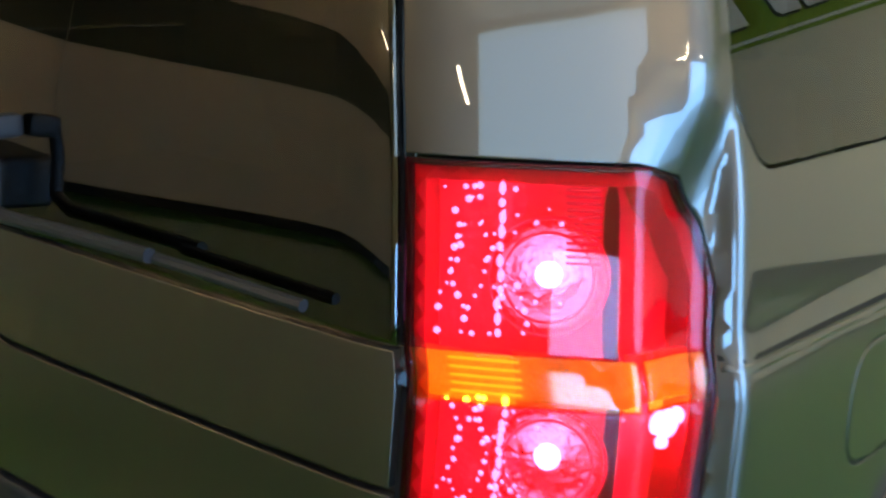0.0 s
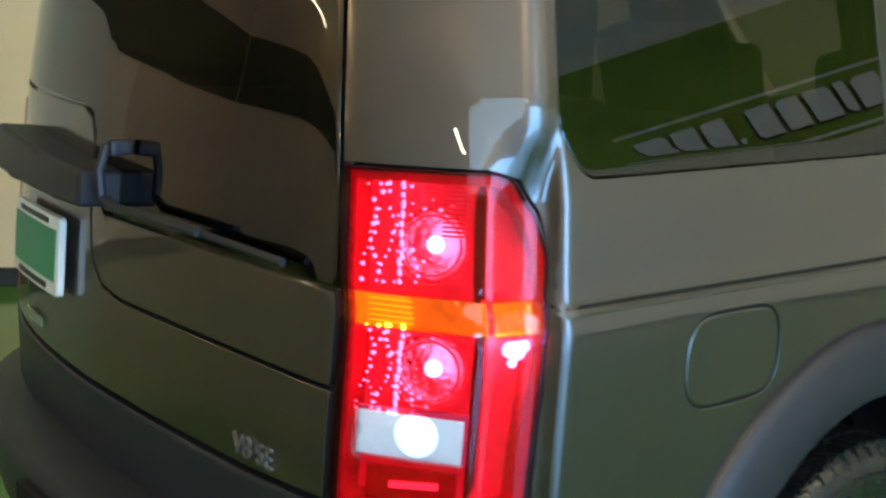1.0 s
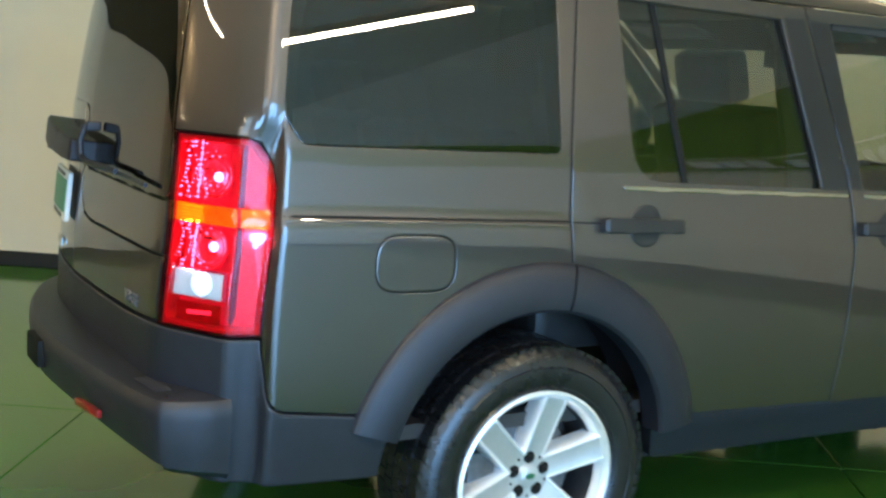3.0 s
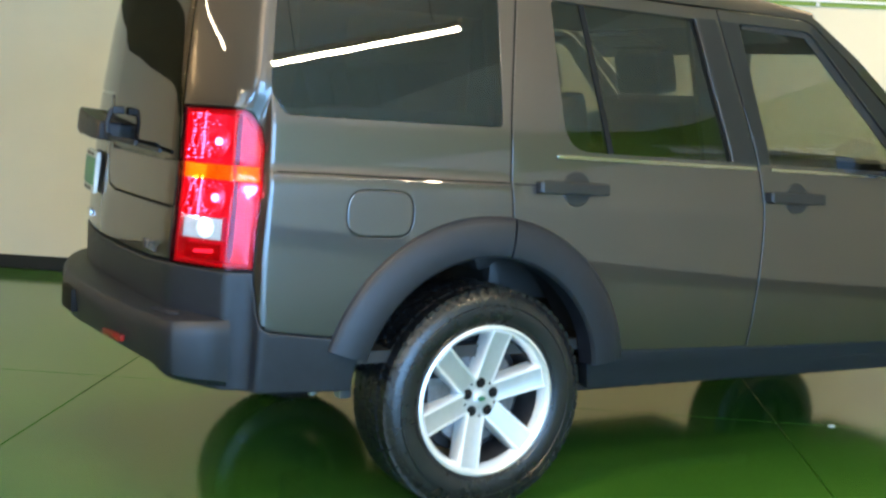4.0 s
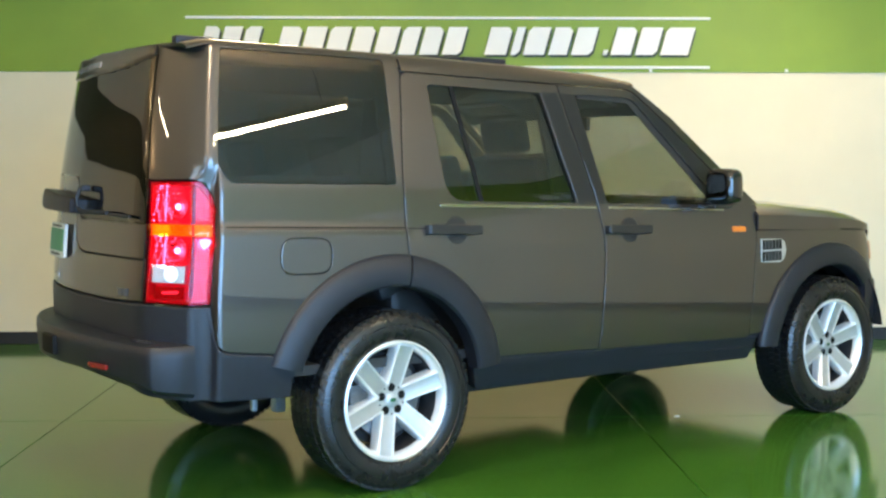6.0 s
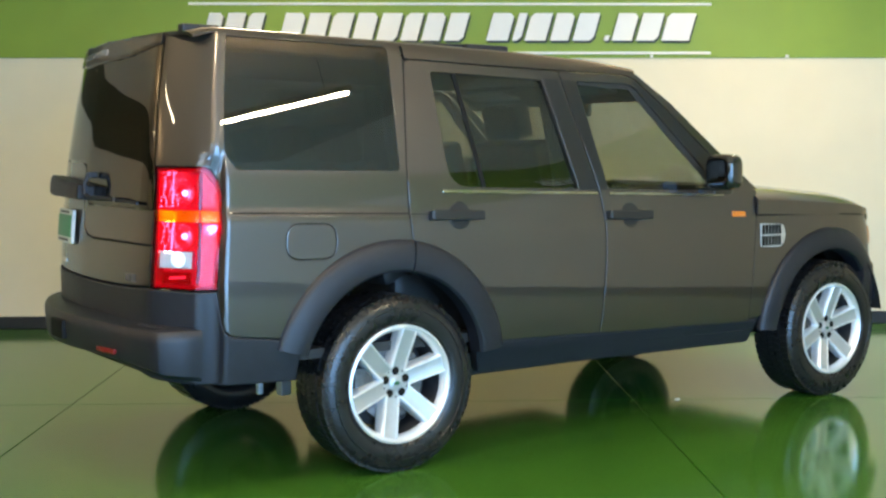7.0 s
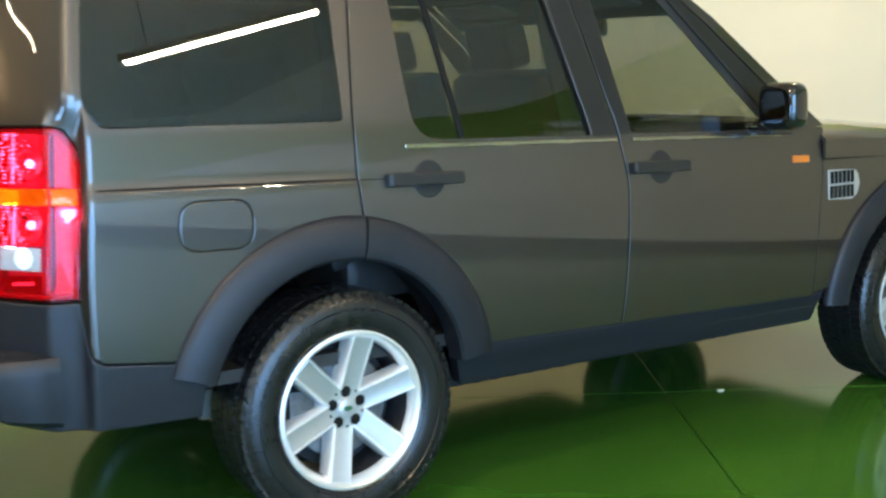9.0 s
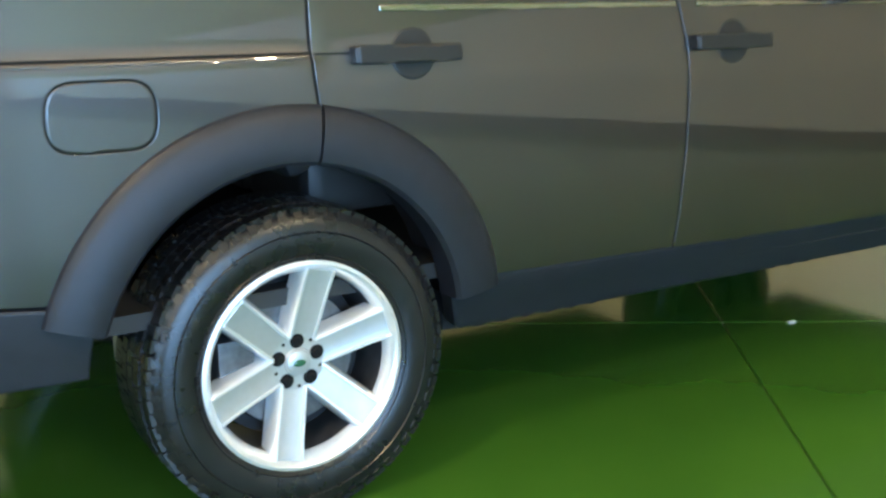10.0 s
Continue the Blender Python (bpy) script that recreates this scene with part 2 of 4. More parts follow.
room_piece("ceiling", boxed(U0 - TH, U1 + TH, V0 - TH, V1 + TH, CEIL, CEIL + 0.2), CEILING, label="dull beige ceiling of the showroom", category="ceiling")
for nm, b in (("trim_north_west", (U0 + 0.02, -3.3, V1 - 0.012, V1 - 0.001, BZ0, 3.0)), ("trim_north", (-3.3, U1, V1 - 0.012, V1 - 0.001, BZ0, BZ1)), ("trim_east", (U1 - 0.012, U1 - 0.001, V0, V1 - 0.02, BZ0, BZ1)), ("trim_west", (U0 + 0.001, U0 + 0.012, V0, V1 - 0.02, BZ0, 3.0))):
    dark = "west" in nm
    room_piece(nm, boxed(*b), OLIVE if dark else BAND, label="wall band at the dim end, its shade put in as dark olive" if dark else "bright green painted band along the wall top", category="wall band")
for nm, b in (("baseboard_north", (U0, U1, V1 - 0.016, V1 - 0.001, 0, 0.10)), ("baseboard_east", (U1 - 0.016, U1 - 0.001, V0, V1 - 0.02, 0, 0.10)), ("baseboard_west", (U0 + 0.001, U0 + 0.016, V0, V1 - 0.02, 0, 0.10))):
    room_piece(nm, boxed(*b, bevel=0.004, segs=1), BASE, label="black rubber baseboard", category="baseboard")

# floor slabs, parted by narrow joints
CUT_U = (-10.58, -7.49, -4.40, -1.303, 1.783, 4.87)
CUT_V = (-5.43, -2.34, 0.745)
GAP = 0.005
us, vs_ = (U0 - TH, *CUT_U, U1 + TH), (V0 - TH, *CUT_V, V1 + TH)
room_piece("floor_bed", boxed(us[0], us[-1], V0 - 0.2, vs_[-1], -0.30, -0.006), JOINT, label="dark filler in the floor joints", category="floor")
floor = new("floor")
floor.matrix_world = ROOM
tagged(floor, "polished green epoxy floor in large slabs", "floor", "", "structure")
for i in range(len(us) - 1):
    for j in range(len(vs_) - 1):
        bm = boxed(us[i] + GAP / 2, us[i + 1] - GAP / 2, vs_[j] + GAP / 2, vs_[j + 1] - GAP / 2, -0.05, 0.0, bevel=0.0015, segs=1)
        part("slab", bm, FLOOR, floor, smooth=False)
# light caught by this joint's edge, painted as a pale strip
room_piece("joint_strip", boxed(CUT_U[3] + 0.004, U1 - 0.02, CUT_V[2] - 0.002, CUT_V[2] + 0.002, -0.0055, -0.0012), JOINT_GLINT, label="pale strip standing for light caught on a floor joint's edge", category="floor")
room_piece("ground", boxed(-70, 70, -120, 60, -0.5, -0.302), material("driveway_concrete", (0.33, 0.32, 0.30), 0.9, vary=0.1, scale=2), label="pale concrete yard outside the shop front", category="ground")

# fluorescent fittings
for k, (u, v, length) in enumerate(TUBES):
    fit = empty("ceiling_light", "long white fluorescent fitting under the ceiling", "ceiling light", "fluorescent fittings")
    fit.matrix_world = ROOM @ pose(u, v, CEIL, 0, 0, TUBE_TURN)
    if k == 0:
        dz = TUBE_Z - CEIL
        part("housing", boxed(-length / 2, length / 2, -0.03, 0.03, dz + 0.004, dz + 0.05, bevel=0.01), WHITE, fit)
        for sx in (-1, 1):
            part("end_cap", boxed(sx * (length / 2 + 0.015) - 0.012, sx * (length / 2 + 0.015) + 0.012, -0.04, 0.04, dz - 0.012, dz + 0.06, bevel=0.008), WHITE, fit)
            part("hanger", tube([(sx * 0.45, 0, dz + 0.05), (sx * 0.45, 0, 0.0)], 0.004), STEEL, fit)
        first = fit
    else:
        for o in first.children:
            c = o.copy()
            scene.collection.objects.link(c)
            c.parent = fit

# ---- the car: its skin as one sheet over (s, z) ----
PITCH = 0.028                 # it stands a little nose-down
HALF = 0.94


def chaikin(p, n=4):
    p = [Vector(q) for q in p]
    for _ in range(n):
        q = [p[0]]
        for a, b in zip(p, p[1:]):
            q += [a * 0.75 + b * 0.25, a * 0.25 + b * 0.75]
        p = q + [p[-1]]
    return p


def plan_curve(pts):
    p = chaikin(pts)
    xy = np.array([(q.x, q.y) for q in p])
    return xy, np.concatenate([[0], np.cumsum(np.hypot(*np.diff(xy, axis=0).T))])


SIDE_REAR = [(0.35, -0.94), (0, -0.94), (-0.45, -0.940), (-0.70, -0.940), (-0.780, -0.940), (-0.805, -0.9395), (-0.813, -0.934), (-0.817, -0.922), (-0.822, -0.910), (-0.834, -0.900), (-0.86, -0.892), (-0.898, -0.888), (-0.912, -0.881), (-1.000, -0.752), (-1.024, -0.700), (-1.030, -0.6), (-1.036, -0.3), (-1.037, -0.08), (-1.037, 0)]
LEFT_REAR = [(-1.037, 0), (-1.036, 0.06), (-1.022, 0.24), (-0.995, 0.44), (-0.945, 0.62), (-0.875, 0.77), (-0.78, 0.855), (-0.62, 0.905), (-0.35, 0.935), (0, 0.94), (0.35, 0.94)]
SIDE_FRONT = [(0.35, -0.94), (1.0, -0.94), (2.2, -0.94), (2.7, -0.937), (3.0, -0.927), (3.2, -0.905), (3.34, -0.845), (3.425, -0.69), (3.455, -0.4), (3.47, -0.15), (3.47, 0)]
r_xy, r_len = plan_curve(SIDE_REAR)
l_xy, l_len = plan_curve(LEFT_REAR)
f_xy, f_len = plan_curve(SIDE_FRONT)
S_MID = 0.35 - r_len[-1]      # s of the tail's middle
S_NOSE = 0.35 + f_len[-1]


def plan(s):
    if s >= 0.35:
        return np.interp(s - 0.35, f_len, f_xy[:, 0]), np.interp(s - 0.35, f_len, f_xy[:, 1])
    if s >= S_MID:
        return np.interp(0.35 - s, r_len, r_xy[:, 0]), np.interp(0.35 - s, r_len, r_xy[:, 1])
    return np.interp(S_MID - s, l_len, l_xy[:, 0]), np.interp(S_MID - s, l_len, l_xy[:, 1])


def s_at(y):
    """s on the tail at the given y."""
    if y <= 0:
        return 0.35 - float(np.interp(y, r_xy[:, 1], r_len))
    return S_MID - float(np.interp(y, l_xy[:, 1], l_len))


def table(pairs, blur):
    z = np.linspace(0.2, 2.0, 721)
    v = np.interp(z, *zip(*pairs))
    w = np.hanning(2 * int(blur / 0.0025) + 3)
    pad = len(w) // 2
    return z, np.convolve(np.pad(v, pad, mode="edge"), w / w.sum(), mode="valid")


INSET_Z, INSET = table([(0.3, 0.04), (0.45, 0.022), (0.56, 0.008), (0.72, 0.0), (1.065, 0.0), (1.088, 0.0018), (1.106, 0.0085), (1.115, 0.0115), (1.25, 0.0255), (1.30, 0.0345), (1.77, 0.1379), (1.81, 0.151), (1.84, 0.169), (1.87, 0.20), (1.95, 0.30)], 0.008)
LOW = table([(0.3, 0.04), (0.45, 0.022), (0.56, 0.008), (0.72, 0.0), (2.0, 0.0)], 0.12)[1]
INSET = np.where(INSET_Z < 0.95, LOW, INSET)      # the flanks bow gently below the waist
DOORS = np.where(INSET_Z < 0.95, LOW, table([(0.3, 0.0), (1.045, 0.0), (1.13, 0.010), (1.25, 0.0255), (1.30, 0.0345), (1.77, 0.1379), (1.81, 0.151), (1.84, 0.169), (1.87, 0.20), (1.95, 0.30)], 0.03)[1])      # only the quarter panel has a step at the waist
RAKE_Z, RAKE = table([(0.3, 0.0), (0.84, 0.0), (1.30, 0.040), (1.55, 0.078), (1.85, 0.140), (2.0, 0.18)], 0.10)
NOSE_Z, NOSE = table([(0.3, 0.0), (0.8, 0.0), (1.0, 0.025), (1.15, 0.10), (1.4, 0.16)], 0.05)


def skin(s, z, out=0.0):
    x, y = plan(s)
    zb = z + PITCH * x
    if -0.935 < s < -0.2 and zb > 1.235:        # over the lamp the side stays flat to the pillar's ridge
        w = min(1.0, (zb - 1.235) / 0.135)
        q = min(1.0, (s + 0.935) / 0.065)
        y += w * w * (3 - 2 * w) * q * q * (3 - 2 * q) * (-HALF - y)
    mix = min(1.0, max(0.0, (s - 0.035) / 0.03))
    y *= 1 - (np.interp(zb, INSET_Z, INSET) * (1 - mix) + np.interp(zb, INSET_Z, DOORS) * mix) / HALF
    if x < -0.25:
        x += np.interp(zb, RAKE_Z, RAKE) * (-0.25 - x) / 0.785
    elif x > 2.9:
        x -= np.interp(zb, NOSE_Z, NOSE) * (x - 2.9) / 0.57
    p = np.array((x, y, z))
    return p + out * skin_normal(s, z) if out else p


def skin_normal(s, z):
    e = 0.004
    a = skin(s + e, z) - skin(s - e, z)
    b = skin(s, z + e) - skin(s, z - e)
    n = np.cross(a, b)
    return n / np.linalg.norm(n)


def inside(x, y, poly):
    hit = False
    for (x0, y0), (x1, y1) in zip(poly, poly[1:] + poly[:1]):
        if (y0 > y) != (y1 > y) and x < (x1 - x0) * (y - y0) / (y1 - y0) + x0:
            hit = not hit
    return hit


def resample(poly, step):
    out = []
    for (x0, y0), (x1, y1) in zip(poly, poly[1:] + poly[:1]):
        n = max(1, math.ceil(math.hypot(x1 - x0, y1 - y0) / step))
        out += [(x0 + (x1 - x0) * k / n, y0 + (y1 - y0) * k / n) for k in range(n)]
    return out


def rounded(poly, r, n=4):
    """Corners of a polygon rounded; r is one radius or one for each corner."""
    out = []
    for i, p in enumerate(poly):
        rad = r[i] if isinstance(r, (list, tuple)) else r
        if rad <= 0:
            out.append(p)
            continue
        p = Vector(p)
        a, b = Vector(poly[i - 1]) - p, Vector(poly[(i + 1) % len(poly)]) - p
        d = min(rad, a.length * 0.45, b.length * 0.45)
        a, b = p + a.normalized() * d, p + b.normalized() * d
        out += [tuple(a.lerp(p, t).lerp(p.lerp(b, t), t)) for t in [k / n for k in range(n + 1)]]
    return out


def shrink(poly, d):
    """A polygon moved inwards by d, corner by corner."""
    n, out = len(poly), []
    area2 = sum(a[0] * b[1] - b[0] * a[1] for a, b in zip(poly, poly[1:] + poly[:1]))
    sg = 1 if area2 > 0 else -1
    for i in range(n):
        a, p, b = Vector(poly[i - 1]), Vector(poly[i]), Vector(poly[(i + 1) % n])
        e, f = (p - a), (b - p)
        if e.length < 1e-9 or f.length < 1e-9:
            out.append(tuple(p))
            continue
        e.normalize(), f.normalize()
        m = Vector((-e.y - f.y, e.x + f.x))
        m = m.normalized() / max(0.5, m.length / 2) if m.length > 1e-6 else Vector((-e.y, e.x))
        out.append(tuple(p + m * d * sg))
    return out


def arc(cx, cz, r, a0, a1, n=20):
    return [(cx + r * math.cos(radians(a0 + (a1 - a0) * k / n)), cz + r * math.sin(radians(a0 + (a1 - a0) * k / n))) for k in range(n + 1)]


def panel(name, poly, mat, parent, holes=(), out=0.0, thick=0.012, grid=0.05, roll=0.0018, left=False, label="", bulge=None):
    """A sheet of the car's skin cut to an outline in (s, z), with rolled edges and thickness."""
    loops = [resample(list(poly), 0.025)] + [resample(list(h), 0.025) for h in holes]
    verts2, edges = [], []
    for lp in loops:
        k = len(verts2)
        verts2 += lp
        edges += [(k + i, k + (i + 1) % len(lp)) for i in range(len(lp))]
    nb = len(verts2)
    for li, lp in enumerate(loops):
        verts2 += shrink(lp, roll if li == 0 else -roll)
    ss, zs = [p[0] for p in poly], [p[1] for p in poly]
    i = min(ss)
    while i < max(ss):
        step = (0.006 if -0.87 < i < -0.795 else grid * 0.4) if i < -0.70 else grid      # close rows round the bend at the lamp
        i += step
        row = min(zs) - 0.15
        while row < max(zs) + 0.15:
            row += grid * 0.7
            j = row - PITCH * max(-0.6, min(i, 3.0))
            if inside(i, j, loops[0]) and not any(inside(i, j, h) for h in loops[1:]):
                d = min(math.hypot(i - p[0], j - p[1]) for lp in loops for p in lp)
                if d > (0.005 if -0.87 < i < -0.79 else 0.014):
                    verts2.append((i, j))
    vo, _, fo, orig, _, _ = geometry.delaunay_2d_cdt([Vector(v) for v in verts2], edges, [], 0, 1e-6)
    keep = []
    for f in fo:
        cx, cy = sum(vo[k].x for k in f) / 3, sum(vo[k].y for k in f) / 3
        if inside(cx, cy, loops[0]) and not any(inside(cx, cy, h) for h in loops[1:]):
            keep.append(list(f))
    count = {}
    for f in keep:
        for a, b in zip(f, f[1:] + f[:1]):
            count[(a, b)] = 1
    rim = [(a, b) for a, b in count if (b, a) not in count]
    edge = {a for e in rim for a in e}
    P = [skin(v.x, v.y) for v in vo]
    N = [skin_normal(v.x, v.y) for v in vo]
    outdir = {}
    for a, b in rim:
        d = np.cross(P[b] - P[a], N[a])
        d /= np.linalg.norm(d) + 1e-9
        for k in (a, b):
            outdir[k] = outdir.get(k, 0) + d
    V, NV, F = [], [], []
    for k, v in enumerate(vo):
        b = bulge(v.x, v.y) if bulge else 0.0
        p, n = P[k] + N[k] * (out + b), N[k]
        if bulge:
            e = 0.006
            gs, gz = (bulge(v.x + e, v.y) - bulge(v.x - e, v.y)) / (2 * e), (bulge(v.x, v.y + e) - bulge(v.x, v.y - e)) / (2 * e)
            ts = skin(v.x + e, v.y) - skin(v.x - e, v.y)
            tz = skin(v.x, v.y + e) - skin(v.x, v.y - e)
            n = n - gs * ts / (np.linalg.norm(ts) + 1e-9) - gz * tz / (np.linalg.norm(tz) + 1e-9)
            n = n / np.linalg.norm(n)
        if k in edge:
            o = outdir[k] / (np.linalg.norm(outdir[k]) + 1e-9)
            p = p - N[k] * roll * 0.6
            n = n + o * 0.6
            n = n / np.linalg.norm(n)
        V.append(p)
        NV.append(n)
    F = [tuple(f) for f in keep]
    m = len(V)
    for k in range(m):
        V.append(V[k] - N[k] * thick)
        NV.append(-N[k])
    F += [tuple(m + k for k in reversed(f)) for f in keep]
    r0 = len(V)
    idx = {k: r0 + 2 * i for i, k in enumerate(sorted(edge))}
    for k in sorted(edge):
        o = outdir[k] / (np.linalg.norm(outdir[k]) + 1e-9)
        V += [V[k], V[m + k]]
        NV += [o, o]
    for a, b in rim:
        F.append((idx[b], idx[a], idx[a] + 1, idx[b] + 1))
    used = sorted({k for f in F for k in f})
    re = {k: i for i, k in enumerate(used)}
    V, NV = [V[k] for k in used], [NV[k] for k in used]
    F = [tuple(re[k] for k in f) for f in F]
    if left:
        V = [(v[0], -v[1], v[2]) for v in V]
        NV = [(n[0], -n[1], n[2]) for n in NV]
        F = [f[::-1] for f in F]
    return hang(name, mesh_from(name, V, F, mat, True, NV), parent, label)


car = empty("car", "dark grey metallic five-door off-road estate car with its tail lamps lit", "car")

# outlines shared by both sides, in (s, z)
RA, RAO = (-0.035, 0.42), 0.573
FA, FAO = (2.83, 0.385), 0.560
S_GATE = s_at(-0.705)
S_TLR = -0.795


def seam_r(z):                # between quarter panel and rear door
    return float(np.interp(z, [0.9, 1.0, 1.1, 1.3, 1.75], [0.060, 0.052, 0.040, 0.045, 0.095]))


def seam_m(z):                # between the doors
    return float(np.interp(z, [0.48, 0.6, 0.8, 0.935, 1.05, 1.18, 1.75], [1.122, 1.137, 1.153, 1.157, 1.150, 1.125, 0.965]))


def seam_f(z):                # between front door and wing
    return float(np.interp(z, [0.48, 0.7, 0.92, 1.05, 1.17], [2.178, 2.196, 2.212, 2.222, 2.245]))


def line(f, z0, z1, n=10, off=0.0):
    return [(f(z0 + (z1 - z0) * k / n) + off, z0 + (z1 - z0) * k / n) for k in range(n + 1)]


QWIN = rounded([(-0.830, 1.820), (-0.832, 1.378), (-0.769, 1.295), (0.012, 1.284), (0.022, 1.812)], [0.02, 0.012, 0.025, 0.02, 0.025])
FLAP = rounded([(-0.548, 0.940), (-0.321, 0.934), (-0.321, 1.073), (-0.548, 1.079)], 0.06, 6)
RWIN = rounded([(0.262, 1.215), (1.000, 1.194), (0.862, 1.702), (0.228, 1.716)], [0.10, 0.012, 0.012, 0.02])
FWIN = rounded([(1.187, 1.190), (1.975, 1.171), (1.438, 1.700), (1.072, 1.702)], [0.012, 0.03, 0.05, 0.012])
LAMP = [(S_GATE + 0.008, 0.840), (-0.850, 0.836), (-0.837, 1.195), (-0.851, 1.250), (-0.884, 1.292), (-0.915, 1.305), (S_GATE + 0.008, 1.305)]

quarter = []
quarter += [(-0.844, 0.836), (-0.842, 0.80), (-0.826, 0.70), (-0.804, 0.672), (-0.776, 0.656)]
quarter += [(-0.56, 0.628)] + arc(*RA, RAO, 157, 81.2, 18)[1:]
quarter += line(seam_r, 0.987, 1.76, 12, -0.0045)
quarter += [(0.085, 1.822), (-0.40, 1.834), (-0.80, 1.838), (S_GATE + 0.006, 1.832)]
quarter += [(S_GATE + 0.006, 1.6), (S_GATE + 0.006, 1.312), (-0.925, 1.3105), (-0.880, 1.297), (-0.846, 1.253), (-0.8323, 1.1965)]
quarter += [(-0.8393, 1.0)]

rdoor = line(seam_r, 0.987, 1.74, 12, 0.004) + [(0.12, 1.762), (0.5, 1.752)] + line(seam_m, 1.742, 0.509, 16, -0.0045)
rdoor += [(0.8, 0.518), (0.508, 0.526)] + arc(*RA, RAO, 11, 80.2, 18)
fdoor = line(seam_m, 0.507, 1.742, 16, 0.004) + [(1.25, 1.742), (1.405, 1.738), (1.455, 1.722), (1.652, 1.575), (1.94, 1.332), (2.10, 1.185)]
fdoor += [(2.238, 1.165)] + line(seam_f, 1.15, 0.482, 10, -0.003) + [(1.6, 0.495)]
wing = line(seam_f, 0.495, 1.035, 8, 0.003) + [(2.6, 1.030), (3.0, 1.018), (3.30, 1.005), (3.42, 0.995), (3.43, 0.78), (3.30, 0.745)]
wing += arc(*FA, FAO, 38, 168, 24)
roofside = [(0.10, 1.822), (0.105, 1.768), (0.5, 1.758), (1.25, 1.748), (1.41, 1.744), (1.462, 1.727), (1.660, 1.580), (1.948, 1.338), (2.108, 1.190), (2.14, 1.172), (2.245, 1.172), (1.985, 1.372), (1.69, 1.610), (1.45, 1.765), (1.2, 1.792), (0.7, 1.812)]

S_GATE_L = s_at(0.64)


def far_side(poly):
    """An outline of the near tail corner laid onto the far one."""
    end = S_MID - l_len[-1]
    k = (S_GATE_L - end) / (0.35 - S_GATE)
    return [(end + (0.35 - s) * (k if s < -0.6 else 1 + (k - 1) * max(0.0, -s) / 0.6), z) for s, z in poly]


for left in (False, True):
    if left:
        panel("quarter_panel", far_side(quarter), PAINT, car, [far_side(QWIN)])
        panel("quarter_window", far_side(shrink(QWIN, 0.003)), PRIVACY, car, out=-0.001, thick=0.004, label="dark tinted glass")
    else:
        panel("quarter_panel", quarter, PAINT, car, [QWIN, shrink(FLAP, -0.005)])
        panel("quarter_window", shrink(QWIN, 0.003), PRIVACY, car, out=-0.001, thick=0.004, label="dark tinted glass")
    if not left:
        panel("fuel_flap", FLAP, PAINT, car, roll=0.004)
        # black ring added in the flap's gap in place of its shade
        panel("gasket", shrink(FLAP, -0.011), BLACKLINE, car, [shrink(FLAP, 0.006)], out=-0.0028, thick=0.004, roll=0.001)
    d = panel("rear_door", rdoor, PAINT, car, [RWIN], left=left)
    panel("window", shrink(RWIN, -0.012), PRIVACY if left else DOOR_GLASS, d, out=-0.016, thick=0.004, left=left, label="smoke tinted glass")
    panel("window_bar", [(0.352, 1.713), (0.374, 1.712), (0.466, 1.208), (0.444, 1.209)], BLACKLINE, d, out=-0.010, thick=0.008, roll=0.003, left=left)
    d = panel("front_door", fdoor, PAINT, car, [FWIN], left=left)
    panel("window", shrink(FWIN, -0.012), GLASS, d, out=-0.016, thick=0.004, left=left, label="light green tinted glass")
    panel("window_frame", [(1.10, 1.716), (1.442, 1.714), (1.99, 1.166), (1.925, 1.176), (1.418, 1.676), (1.095, 1.686)], CABIN, d, out=-0.0125, thick=0.006, roll=0.002, left=left, label="black window frame")
    panel("window_frame", [(1.442, 1.706), (1.452, 1.718), (1.648, 1.572), (1.936, 1.329), (2.088, 1.187), (1.984, 1.175), (1.80, 1.352), (1.57, 1.578)], BASE, d, out=0.002, thick=0.003, roll=0.0008, left=left, label="black window frame")
    panel("front_wing", wing, PAINT, car, left=left)
    panel("roof_rail_panel", roofside, PAINT, car, left=left)
    panel("pillar_cover", [(0.872, 1.706), (0.957, 1.706), (1.115, 1.188), (1.005, 1.191)], BASE, car, out=0.002, thick=0.003, roll=0.0008, left=left, label="satin black")
    panel("pillar_cover", [(0.975, 1.706), (1.068, 1.701), (1.180, 1.188), (1.131, 1.189)], BASE, car, out=0.002, thick=0.003, roll=0.0008, left=left, label="satin black")
    # black strips added in the shut lines in place of the gaps' shade
    for f, z0, z1 in ((seam_r, 0.99, 1.75), (seam_m, 0.512, 1.735), (seam_f, 0.50, 1.03)):
        panel("gasket", line(f, z0, z1, 12, 0.007) + line(f, z1, z0, 12, -0.007), BLACKLINE, car, out=-0.0018, thick=0.004, roll=0.0005, grid=0.2, left=left)
    # dark shell behind the seams
    shell = [(-0.79, 0.60), (-0.56, 0.60)] + arc(*RA, 0.56, 160, 20, 16) + [(0.52, 0.45), (2.24, 0.42)] + arc(*FA, 0.56, 170, 40, 20) + [(3.40, 0.80), (3.40, 0.98), (2.45, 1.03), (2.33, 1.12), (2.0, 1.14), (0.02, 1.20), (-0.76, 1.25)]
    panel("inner_shell", shell, DARK, car, out=-0.022, thick=0.006, grid=0.12, left=left)
    panel("inner_shell", [(0.02, 1.20), (0.02, 1.80), (0.30, 1.78), (0.22, 1.73), (0.20, 1.28), (0.25, 1.19)], DARK, car, out=-0.024, thick=0.006, grid=0.12, left=left)
    panel("sill", rounded([(0.40, 0.525), (0.45, 0.37), (2.24, 0.352), (2.26, 0.478), (1.6, 0.492), (0.8, 0.515)], 0.02), PLASTIC, car, out=-0.010, thick=0.05, roll=0.012, left=left, label="black plastic sill", bulge=lambda x, z: -0.22 * max(0.0, 0.505 - z - 0.010 * x))


